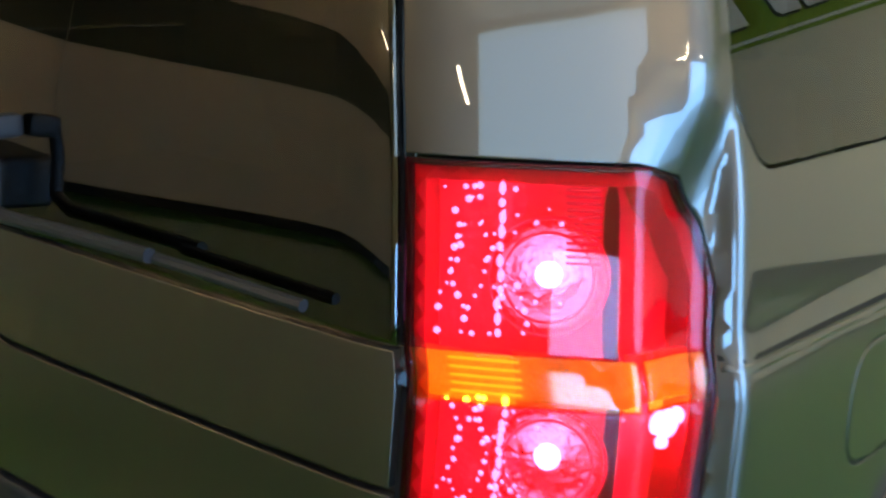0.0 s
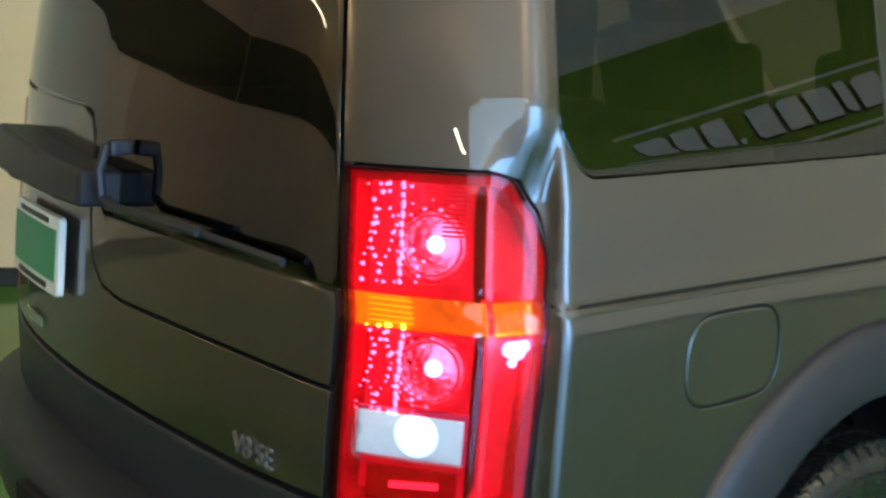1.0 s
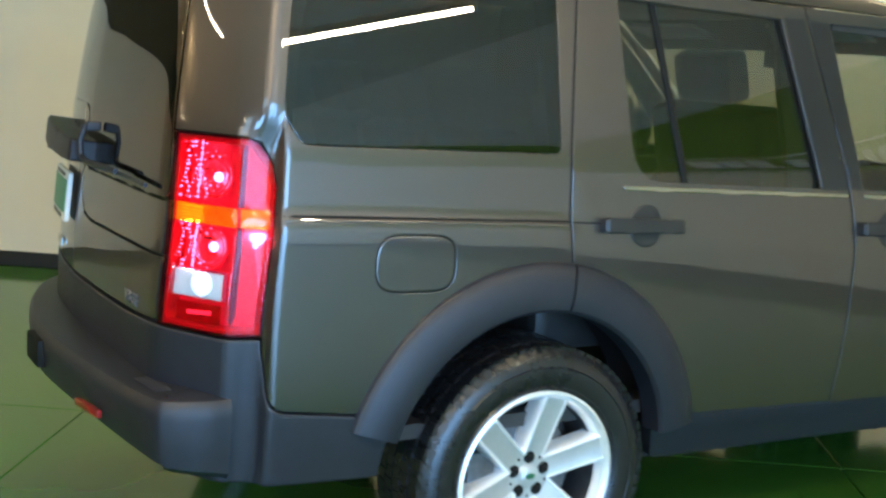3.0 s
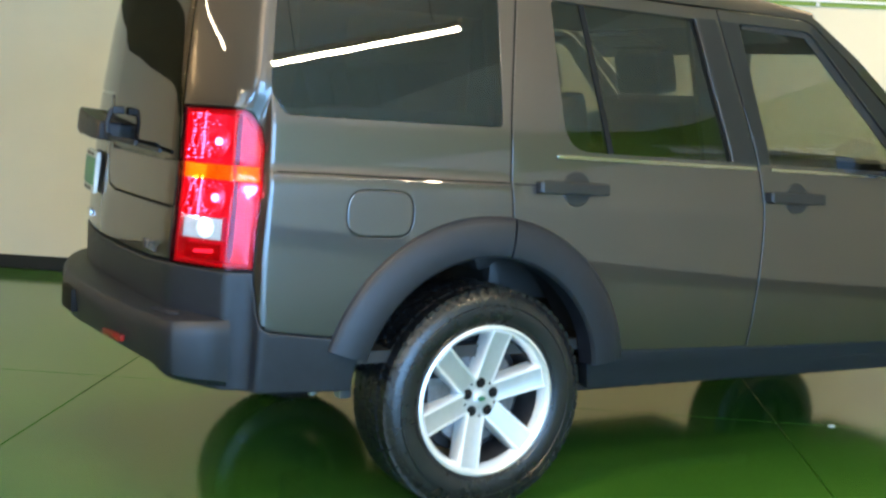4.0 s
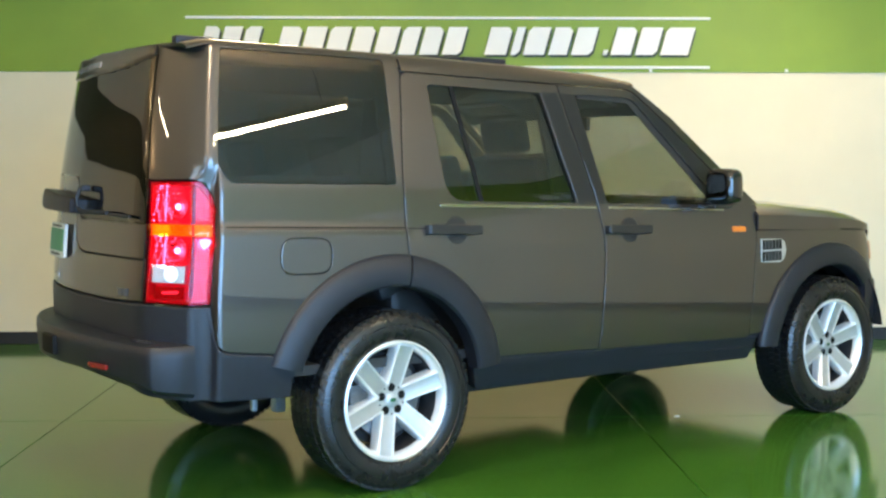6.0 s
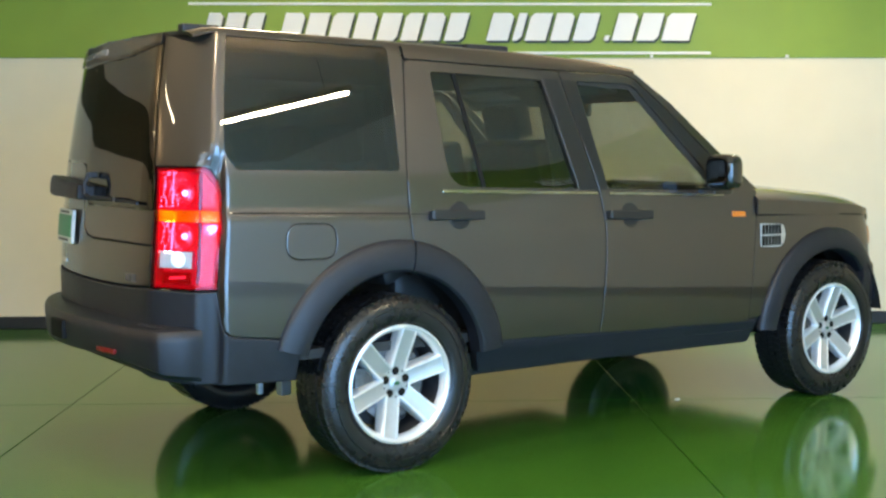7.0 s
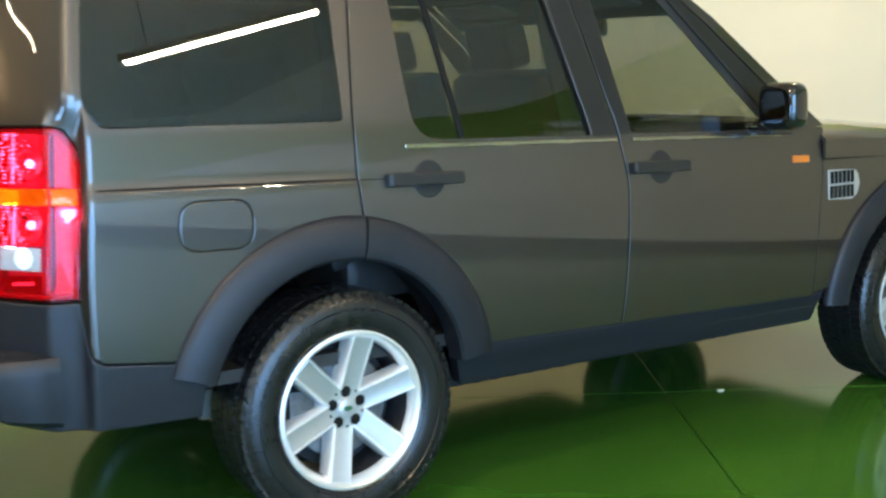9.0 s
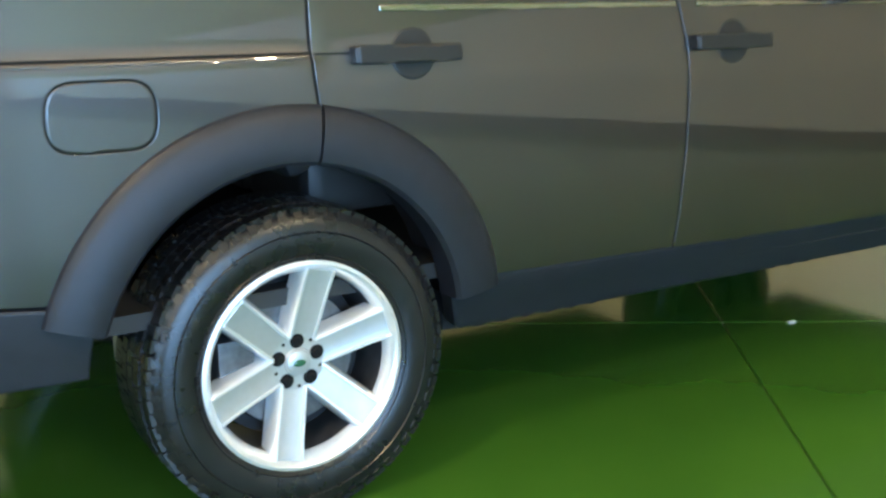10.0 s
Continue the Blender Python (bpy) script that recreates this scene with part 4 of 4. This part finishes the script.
def liner(cx, cz, left):
    bm = lathe([(0.50, -0.30), (0.50, -0.03), (0.02, -0.03)], 40)
    bmesh.ops.delete(bm, geom=[v for v in bm.verts if v.co.z < 0.07], context="VERTS")
    bmesh.ops.translate(bm, vec=(cx, -0.62, cz), verts=bm.verts)
    if left:
        bmesh.ops.scale(bm, vec=(1, -1, 1), verts=bm.verts)
    return part("wheel_well", bm, DARK, car)


for left in (False, True):
    flare(RA, 0.580, 0.445, 163.5, 81.3, car, left)
    flare(RA, 0.580, 0.445, 80.5, 8, car, left)
    flare(FA, 0.568, 0.445, 176, 16, car, left)
    liner(-0.02, 0.40, left)
    liner(2.84, 0.38, left)


def build_wheel():
    """A six-spoke alloy wheel with its tyre, turning about Y, its face to -Y."""
    rim = part("wheel", lathe([(0.249, -0.108), (0.256, -0.118), (0.255, -0.124), (0.247, -0.127), (0.240, -0.122), (0.233, -0.112), (0.226, -0.100), (0.223, -0.085), (0.228, -0.08), (0.249, -0.10)], 72), PALE_ALLOY, car, "silver six-spoke alloy wheel")
    part("barrel", lathe([(0.224, -0.088), (0.219, -0.05), (0.213, 0.02), (0.218, 0.10), (0.249, 0.112)], 72), BARREL, rim)
    prof = [(0.246, -0.106), (0.256, -0.119), (0.275, -0.127), (0.305, -0.1305), (0.335, -0.127), (0.356, -0.119), (0.368, -0.108), (0.3735, -0.092), (0.3745, -0.05), (0.3745, 0.05), (0.3735, 0.092), (0.368, 0.108), (0.335, 0.127), (0.29, 0.13), (0.256, 0.118), (0.246, 0.106)]
    part("tyre", lathe(prof, 96), RUBBER, rim, "black all-terrain tyre")
    bm = bmesh.new()
    rg = random.Random(8)
    n = 70
    for i in range(n):
        a = 2 * math.pi * i / n
        for y0, y1, off in ((-0.112, -0.068, 0.0), (-0.060, -0.024, 0.45), (-0.018, 0.018, 0.1), (0.024, 0.060, 0.6), (0.068, 0.112, 0.2)):
            j = rg.uniform(-0.08, 0.08)
            ang = a + (off + j) * 2 * math.pi / n
            hi = 0.3805 if abs(y0 + y1) < 0.15 else 0.3780
            box(bm, 0.366, hi, y0, y1, -0.0142, 0.0142, m=Matrix.Rotation(-ang, 4, "Y") @ Matrix.Rotation(0.12 if y0 < 0 else -0.12, 4, "X"))
    for i in range(60):
        ang = 2 * math.pi * i / 60
        box(bm, -0.013, 0.009, -0.005, 0.004, -0.0105, 0.0105, m=Matrix.Rotation(-ang, 4, "Y") @ pose(0.360, -0.1120, 0, 0, 0, 35) if i % 2 else Matrix.Rotation(-ang, 4, "Y") @ pose(0.362, -0.1120, 0, 0, 0, 35))
    part("tread", bm, RUBBER, rim, smooth=False)
    for rr in (0.268, 0.322):
        part("sidewall_rib", lathe([(rr - 0.0022, -0.1255 - (0.004 if rr > 0.3 else 0.0)), (rr, -0.1285 - (0.004 if rr > 0.3 else 0.0)), (rr + 0.0022, -0.1255 - (0.004 if rr > 0.3 else 0.0))], 72), RUBBER, rim)
    rows = [(0.056, -0.078, 0.0265), (0.085, -0.084, 0.0270), (0.13, -0.093, 0.0280), (0.18, -0.103, 0.0290), (0.212, -0.111, 0.0300), (0.230, -0.1155, 0.0300), (0.236, -0.110, 0.0295)]
    for k in range(6):
        turn = Matrix.Rotation(radians(90 - (77 + 60 * k)), 3, "Y")
        bm = bmesh.new()
        g = [[bm.verts.new((w, y + d, r)) for w, d in ((-hw, 0.0), (-hw * 0.6, 0.0015), (hw * 0.6, 0.0015), (hw, 0.0))] for r, y, hw in rows]
        for a, b in zip(g, g[1:]):
            for c in range(3):
                bm.faces.new((a[c], a[c + 1], b[c + 1], b[c]))
        bmesh.ops.recalc_face_normals(bm, faces=bm.faces)
        bmesh.ops.rotate(bm, matrix=turn, verts=bm.verts)
        if sum((f.normal.y for f in bm.faces)) > 0:
            bmesh.ops.reverse_faces(bm, faces=bm.faces)
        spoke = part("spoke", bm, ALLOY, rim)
        # raised edge and sloping flank on either side of the face, highlight put into their paler alloy
        for sd in (-1, 1):
            bm = bmesh.new()
            g = [[bm.verts.new((sd * (hw + w), y + d, r)) for w, d in ((0.0, 0.0), (0.0015, -0.0035), (0.0065, -0.0035), (0.0090, -0.001), (0.0150, 0.016), (0.0190, 0.052))] for r, y, hw in rows]
            for a, b in zip(g, g[1:]):
                for c in range(5):
                    bm.faces.new((a[c], a[c + 1], b[c + 1], b[c]))
            bmesh.ops.recalc_face_normals(bm, faces=bm.faces)
            bmesh.ops.rotate(bm, matrix=turn, verts=bm.verts)
            if sum((f.normal.y * f.calc_area() for f in bm.faces)) > 0:
                bmesh.ops.reverse_faces(bm, faces=bm.faces)
            part("ridge", bm, PALE_ALLOY, spoke)
    hub = part("hub", lathe([(0.0, -0.082), (0.034, -0.082), (0.036, -0.078), (0.070, -0.079), (0.076, -0.075), (0.080, -0.060), (0.080, 0.0)], 48), ALLOY, rim)
    part("centre_cap", lathe([(0.0, -0.090), (0.022, -0.089), (0.029, -0.086), (0.031, -0.080)], 32), ALLOY, rim)
    bm = lathe([(0.0, -0.0912), (0.010, -0.0908), (0.012, -0.0895)], 24)
    bmesh.ops.scale(bm, vec=(1.35, 1, 0.72), verts=bm.verts)
    part("cap_oval", bm, material("green_cap_oval", (0.02, 0.10, 0.05), 0.3, coat=0.5, vary=0.05), rim, "green oval badge")
    # black discs on the hub stand in for shade in nut pockets and pin holes
    for k in range(5):
        a = radians(90 + 72 * k)
        bm = lathe([(0.0, -0.0850), (0.0080, -0.0850), (0.0100, -0.0830), (0.0105, -0.0804), (0.0172, -0.0804), (0.0184, -0.0785), (0.0184, -0.07)], 18)
        bmesh.ops.translate(bm, vec=(0.0525 * math.cos(a), 0, 0.0525 * math.sin(a)), verts=bm.verts)
        part("wheel_nut", bm, BLACKLINE, rim, "wheel nut on a black disc standing for its shaded pocket")
        a += radians(36)
        bm = lathe([(0.0, -0.0797), (0.0042, -0.0797), (0.0048, -0.078)], 12)
        bmesh.ops.translate(bm, vec=(0.0600 * math.cos(a), 0, 0.0600 * math.sin(a)), verts=bm.verts)
        part("pin_hole", bm, DARK, rim)
    part("brake_disc", lathe([(0.06, -0.035), (0.165, -0.035), (0.167, -0.030), (0.167, -0.012), (0.06, -0.012)], 48), STEEL, rim)
    part("brake_caliper", boxed(-0.19, -0.10, -0.06, 0.01, -0.075, 0.075, bevel=0.012), STEEL, rim)
    part("backing_plate", lathe([(0.0, 0.0), (0.20, 0.0), (0.205, 0.03)], 40), DARK, rim)
    return rim


wheel = build_wheel()
wheel.location = (0, -0.80, 0.381)


def copy_part(ob, m):
    made = {}
    for o in (ob, *ob.children_recursive):
        made[o] = o.copy()
        scene.collection.objects.link(made[o])
        made[o].parent = made.get(o.parent, o.parent)
    made[ob].matrix_basis = m
    return made[ob]


copy_part(wheel, pose(2.885, -0.80, 0.381, 0, 0, 0) @ Matrix.Rotation(radians(0), 4, "Y"))
copy_part(wheel, pose(0, 0.80, 0.381, 0, 0, 180))
copy_part(wheel, pose(2.885, 0.80, 0.381, 0, 0, 180))

# underside
part("underbody", boxed(-0.10, 3.3, -0.60, 0.60, 0.34, 0.52, bevel=0.03), DARK, car, "dark chassis and underbody")
part("underbody", boxed(-0.92, -0.08, -0.62, 0.62, 0.44, 0.56, bevel=0.03), DARK, car)
part("axle", boxed(-0.10, 0.10, -0.62, 0.62, 0.30, 0.44, bevel=0.03), DARK, car)
part("underbody", boxed(0.45, 2.25, -0.80, 0.80, 0.35, 0.46, bevel=0.02), DARK, car)
# unseen low block, added to cut the wall's reflection in the floor
part("fuel_tank", boxed(0.50, 2.20, 0.10, 0.84, 0.285, 0.44, bevel=0.03), DARK, car)
part("suspension_link", boxed(-0.275, -0.225, -0.36, -0.30, 0.27, 0.45, bevel=0.016), ALLOY, car, "bare metal bracket")
part("suspension_link", boxed(-0.39, -0.365, -0.36, -0.33, 0.29, 0.45, bevel=0.01), ALLOY, car, "bare metal bracket")

# ---- the car: fittings ----
for tip, mid, zz in ((0.142, 0.300, 1.094), (1.166, 1.316, 1.067)):
    for left in (False, True):
        cup = panel("door_handle", [(mid + 0.060 * math.cos(a), zz - 0.003 + 0.060 * math.sin(a)) for a in [2 * math.pi * k / 28 for k in range(28)]], BASE, car, out=0.004, thick=0.01, roll=0.006, grid=0.03, left=left, label="black door handle in a round cup")
        panel("grip", rounded([(tip, zz - 0.021), (tip + 0.275, zz - 0.027), (tip + 0.275, zz + 0.013), (tip, zz + 0.022)], 0.010), BASE, cup, out=0.036, thick=0.018, roll=0.007, grid=0.03, left=left)
        panel("key_cap", rounded([(tip - 0.004, zz - 0.019), (tip + 0.075, zz - 0.021), (tip + 0.075, zz + 0.018), (tip - 0.004, zz + 0.020)], 0.006), BASE, cup, out=0.030, thick=0.028, roll=0.005, grid=0.03, left=left)
# groove along the waist
GROOVE = [(-0.831, 1.1340), (-0.4, 1.1215), (0.036, 1.1090), (0.036, 1.1035), (-0.4, 1.1160), (-0.831, 1.1285)]
# bead added under the groove to bring out the crease's highlight
panel("waist_bead", [(-0.830, 1.1285), (-0.4, 1.1160), (0.036, 1.1035), (0.036, 1.0935), (-0.4, 1.1060), (-0.830, 1.1185)], PAINT, car, out=0.0022, thick=0.006, roll=0.004)
panel("waist_groove", GROOVE, BLACKLINE, car, out=0.0012, thick=0.003, roll=0.001)
panel("waist_groove", [(0.05, 1.1055), (0.142, 1.1025), (0.142, 1.0985), (0.05, 1.1015)], BLACKLINE, car, out=0.0012, thick=0.003, roll=0.001)
panel("waist_groove", [(2.23, 1.0415), (2.8, 1.0335), (3.3, 1.0145), (3.3, 1.0035), (2.8, 1.0245), (2.23, 1.0335)], BLACKLINE, car, out=0.002, thick=0.003, roll=0.001)
for left in (False, True):
    panel("side_repeater", rounded([(2.035, 1.034), (2.135, 1.031), (2.135, 1.058), (2.035, 1.062)], 0.006), material("amber_repeater", (0.75, 0.20, 0.02), 0.2, coat=0.7, vary=0.1, scale=120), car, out=0.006, thick=0.01, roll=0.004, grid=0.03, left=left, label="amber side marker")
    vent = panel("side_vent", rounded([(2.252, 0.868), (2.405, 0.862), (2.435, 0.882), (2.452, 0.925), (2.436, 0.972), (2.415, 0.986), (2.246, 0.992)], 0.010), ALLOY, car, out=0.005, thick=0.012, roll=0.004, grid=0.03, left=left, label="silver vent with dark slots")
    for zr in (0.873, 0.933):
        for k in range(6):
            panel("slot", [(2.258 + 0.026 * k, zr), (2.280 + 0.026 * k, zr), (2.278 + 0.026 * k, zr + 0.051), (2.256 + 0.026 * k, zr + 0.051)], BLACKLINE, vent, out=0.0062, thick=0.002, roll=0.001, grid=0.05, left=left)
    sg = 1 if left else -1
    mir = part("door_mirror", pebble(0.060, 0.086, 0.090, pose(1.845, sg * 1.045, 1.266, 0, 0, -8 * sg)), TRIM, car, "gloss dark door mirror")
    part("mirror_arm", boxed(1.80, 1.93, min(sg * 0.90, sg * 1.03), max(sg * 0.90, sg * 1.03), 1.155, 1.188, bevel=0.012), TRIM, mir)
    part("mirror_glass", pebble(0.006, 0.066, 0.070, pose(1.790, sg * 1.052, 1.266, 0, 0, -8 * sg)), material("mirror_glass", (0.06, 0.06, 0.065), 0.03, 1.0, vary=0.02), mir)
    panel("mirror_base", [(1.86, 1.18), (2.06, 1.167), (1.92, 1.29)], TRIM, car, out=0.004, thick=0.02, roll=0.004, left=left)
    panel("waist_seal", [(0.24, 1.206), (1.12, 1.181), (1.12, 1.190), (0.26, 1.214)], BLACKLINE, car, out=-0.004, thick=0.01, roll=0.002, left=left)
    for a, b in ((0.22, 1.112), (1.186, 1.98)):
        z = lambda x: 1.2005 - 0.0275 * (x - 0.26)
        panel("belt_moulding", [(a, z(a) - 0.012), (b, z(b) - 0.012), (b, z(b) + 0.001), (a, z(a) + 0.001)], BELT_SHINE, car, out=0.007, thick=0.012, roll=0.0035, grid=0.1, left=left)

# number plate, its hood and the wiper
hood = panel("plate_hood", rounded(ys([(-0.06, 1.162), (0.46, 1.172), (0.50, 1.20), (0.44, 1.262), (-0.06, 1.226)]), [0.01, 0.02, 0.02, 0.02, 0.01]), PLASTIC, gate, out=0.075, thick=0.085, roll=0.010, grid=0.04, label="black plate lamp hood")
plate = panel("number_plate", rounded(ys([(0.14, 0.962), (0.445, 0.962), (0.445, 1.112), (0.14, 1.112)]), 0.012), material("plate_white", (0.72, 0.74, 0.72), 0.35, coat=0.3), gate, out=0.028, thick=0.012, roll=0.004, grid=0.05, label="white-framed number plate with a green field")
panel("field", ys([(0.152, 0.990), (0.433, 0.990), (0.433, 1.088), (0.152, 1.088)]), material("plate_green", (0.03, 0.24, 0.11), 0.4, vary=0.04), plate, out=0.0305, thick=0.002, roll=0.001)
panel("bars", ys([(0.20, 1.095), (0.39, 1.095), (0.39, 1.105), (0.20, 1.105)]), BASE, plate, out=0.0305, thick=0.002, roll=0.001)
panel("bars", ys([(0.20, 0.970), (0.39, 0.970), (0.39, 0.981), (0.20, 0.981)]), BASE, plate, out=0.0305, thick=0.002, roll=0.001)
def tail_pt(y, z, out):
    return tuple(skin(s_at(y), z, out))
wip = part("rear_wiper", tube([tail_pt(-0.10, 1.272, 0.045), tail_pt(-0.095, 1.23, 0.055), tail_pt(-0.10, 1.185, 0.050), tail_pt(-0.14, 1.172, 0.045), tail_pt(-0.25, 1.173, 0.040), tail_pt(-0.40, 1.172, 0.034)], 0.0085, 10), PLASTIC, car, "black rear wiper")
part("blade", tube([tail_pt(-0.38, 1.169, 0.026), tail_pt(-0.50, 1.166, 0.024), tail_pt(-0.612, 1.162, 0.022)], 0.0065, 8), PLASTIC, wip)
part("pivot", boxed(-0.022, 0.020, -0.014, 0.011, -0.014, 0.014, bevel=0.010, segs=4, m=Matrix.Translation(tail_pt(-0.104, 1.270, 0.024))), PLASTIC, wip)


def lettering(text, size, mat, parent, m, name="badge", depth=0.0025):
    cu = bpy.data.curves.new(name, "FONT")
    cu.body, cu.size, cu.extrude, cu.align_x = text, size, depth, "CENTER"
    tmp = new(name, cu)
    bpy.context.view_layer.update()
    me = bpy.data.meshes.new_from_object(tmp.evaluated_get(bpy.context.evaluated_depsgraph_get()))
    bpy.data.objects.remove(tmp)
    me.materials.clear()
    me.materials.append(mat)
    me.transform(m)
    return hang(name, me, parent)


def on_tail(y, z, out=0.004):
    n = Vector(skin_normal(s_at(y), z))
    p = Vector(skin(s_at(y), z, out))
    up = Vector((0, 0, 1))
    r = up.cross(n).normalized()
    up = n.cross(r)
    return Matrix.Translation(p) @ Matrix((r, up, n)).transposed().to_4x4()


lettering("V8 SE", 0.046, STEEL, gate, on_tail(-0.535, 0.852), depth=0.003)
for k in range(5):
    part("badge_bar", boxed(-0.009, 0.009, -0.011, 0.011, 0, 0.004, bevel=0.001, segs=1, m=on_tail(0.40 - 0.026 * k, 0.880)), CHROME, gate)

# ---- the car: cabin ----
LEATHER = material("dark_leather", (0.030, 0.028, 0.026), 0.45, vary=0.12, scale=12, bump=0.4, bump_scale=260)


def seat(x, y, w, back=0.62, lean=14):
    s = part("seat", boxed(x - 0.02, x + 0.50, y - w / 2, y + w / 2, 0.66, 0.82, bevel=0.05, segs=4), LEATHER, car, "dark leather car seat")
    part("backrest", boxed(-0.07, 0.07, -w / 2, w / 2, 0, back, bevel=0.055, segs=4, m=pose(x, y, 0.78, 0, -lean, 0)), LEATHER, s)
    t = radians(lean)
    hx, hz = x - math.sin(t) * (back + 0.10), 0.78 + math.cos(t) * (back + 0.10)
    part("headrest", boxed(-0.05, 0.05, -0.14, 0.14, -0.085, 0.085, bevel=0.045, segs=4, m=pose(hx, y, hz, 0, -lean, 0)), LEATHER, s)
    for dy in (-0.06, 0.06):
        part("headrest_post", tube([(hx + 0.01, y + dy, hz - 0.15), (hx, y + dy, hz - 0.03)], 0.006), CHROME, s)


for y in (-0.39, 0.39):
    seat(1.17, y, 0.54, 0.66)
for y in (-0.43, 0.0, 0.43):
    seat(0.18, y, 0.40, 0.56, 18)
part("dashboard", boxed(1.78, 2.35, -0.80, 0.80, 0.80, 1.115, bevel=0.06, segs=4), CABIN, car)
part("floor_pan", boxed(-0.85, 2.3, -0.86, 0.86, 0.52, 0.56), CABIN, car)
part("parcel_panel", boxed(-0.86, -0.10, -0.82, 0.82, 0.90, 1.02, bevel=0.02), CABIN, car)
wheel_rim = part("steering_wheel", tube([(1.60 + 0.185 * math.cos(a) * 0.42, 0.39 + 0.19 * math.sin(a), 1.06 + 0.185 * math.cos(a) * 0.9) for a in [2 * math.pi * k / 26 for k in range(28)]], 0.016), LEATHER, car)
part("boss", boxed(1.60, 1.70, 0.31, 0.47, 0.99, 1.12, bevel=0.03, segs=3), CABIN, wheel_rim)
mirror = part("inside_mirror", boxed(-0.018, 0.018, -0.125, 0.125, -0.036, 0.036, bevel=0.015, segs=3, m=pose(1.665, -0.10, 1.600, 0, 0, 12)), CABIN, car)
part("stalk", tube([(1.67, -0.06, 1.61), (1.69, -0.03, 1.655)], 0.011), CABIN, mirror)
sheet("screen_header", lambda u, v: tuple(Vector(screen_fn(0.02 + 0.19 * u, 0.02 + 0.96 * v)) + Vector((-0.020, 0, -0.014))), 4, 14, CABIN, car, thick=0.012)
for y in (-0.40, 0.40):
    part("sun_visor", boxed(-0.075, 0.075, -0.20, 0.20, -0.008, 0.008, bevel=0.007, segs=3, m=pose(1.47, y, 1.693, 0, 16, 0)), material("pale_visor_cloth", (0.26, 0.245, 0.22), 0.9, vary=0.05, scale=40), car)
part("binnacle", boxed(1.86, 2.16, -0.74, -0.20, 1.08, 1.205, bevel=0.05, segs=4), CABIN, car)
part("binnacle", boxed(1.80, 2.10, 0.16, 0.62, 1.08, 1.225, bevel=0.05, segs=4), CABIN, car)
for left in (False, True):
    panel("door_card", [(0.58, 0.55), (1.05, 0.55), (1.05, 1.17), (0.25, 1.19), (0.25, 1.0), (0.50, 0.80)], CABIN, car, out=-0.07, thick=0.02, grid=0.2, left=left)
    panel("door_card", [(1.15, 0.55), (2.1, 0.55), (2.0, 1.14), (1.15, 1.165)], CABIN, car, out=-0.07, thick=0.02, grid=0.2, left=left)
    panel("pillar_trim", [(0.90, 1.15), (1.16, 1.15), (1.05, 1.76), (0.86, 1.76)], CABIN, car, out=-0.035, thick=0.02, grid=0.2, left=left)
    panel("pillar_trim", [(0.0, 1.15), (0.24, 1.15), (0.20, 1.80), (-0.02, 1.80)], CABIN, car, out=-0.035, thick=0.02, grid=0.2, left=left)

# ---- wall signs ----
def wall_sign(m, grp):
    """White slanted shapes with their shadows as dark offset plates between two white lines; the words are a trade
    name and stay plain shapes.
    """
    sign = empty("wall_sign", "raised white slanted shapes between two white lines", "wall sign")
    sign.matrix_world = m
    for z in (2.167, 2.549):
        part("line", boxed(-1.156, 2.949, -0.014, -0.002, z - 0.010, z + 0.010, bevel=0.002, segs=1), WHITE, sign)
    words = ((-1.05, (0.115, 0.135, 0.115)), (-0.455, (0.155, 0.155, 0.155, 0.155, 0.155, 0.13, 0.145, 0.145)), (1.165, (0.17, 0.065, 0.165, 0.145, 0.16)), (2.095, (0.035,)), (2.155, (0.16, 0.165, 0.22)))
    z0, z1, sl = 2.262, 2.476, 0.060
    for u0, widths in words:
        a = u0
        for k, w in enumerate(widths):
            b = a + w
            if w < 0.05:
                poly = [(a, z0), (b, z0), (b + 0.01, z0 + 0.04), (a + 0.01, z0 + 0.04)]
            elif k % 3 == 0:
                poly = [(a, z0), (b, z0), (b + sl * 0.85, z1 - 0.03), (b + sl - 0.03, z1), (a + sl, z1)]
            elif k % 3 == 1:
                poly = [(a, z0), (b - 0.025, z0), (b + 0.01, z0 + 0.03), (b + sl, z1), (a + sl, z1)]
            else:
                poly = [(a, z0), (b, z0), (b + sl, z1), (a + sl + 0.025, z1), (a + sl * 0.85, z1 - 0.03)]
            # dark copy, set off to the lower right, puts in the shape's shadow
            part("shape", prism([(x + 0.014, z - 0.016) for x, z in poly], -0.016, -0.002), SHADE, sign, smooth=False)
            part("shape", prism(poly, -0.034, -0.017, 0.002), WHITE, sign, smooth=False)
            a = b + 0.034
    return sign


wall_sign(ROOM @ pose(0, V1 - 0.012, 0), "")
wall_sign(ROOM @ pose(U1 - 0.012, 0.99, 0, 0, 0, -90), "")

chip = part("paint_chip", boxed(-0.014, 0.016, -0.008, 0.010, 0.0, 0.006, bevel=0.002, segs=1), WHITE, None)
chip.matrix_world = ROOM @ pose(2.029, 0.745 - 0.012, 0.0, 0, 0, 25)
tagged(chip, "small white chip lying on the floor joint", "debris")

for u in (2.48, 3.56):
    hook = part("wall_hook", boxed(-0.012, 0.012, -0.020, 0.0, -0.012, 0.012, bevel=0.005, segs=2), WHITE, None)
    hook.matrix_world = ROOM @ pose(u, V1 - 0.0125, BZ0 + 0.012)
    tagged(hook, "small white hook at the foot of the green band", "hook", "wall hooks")
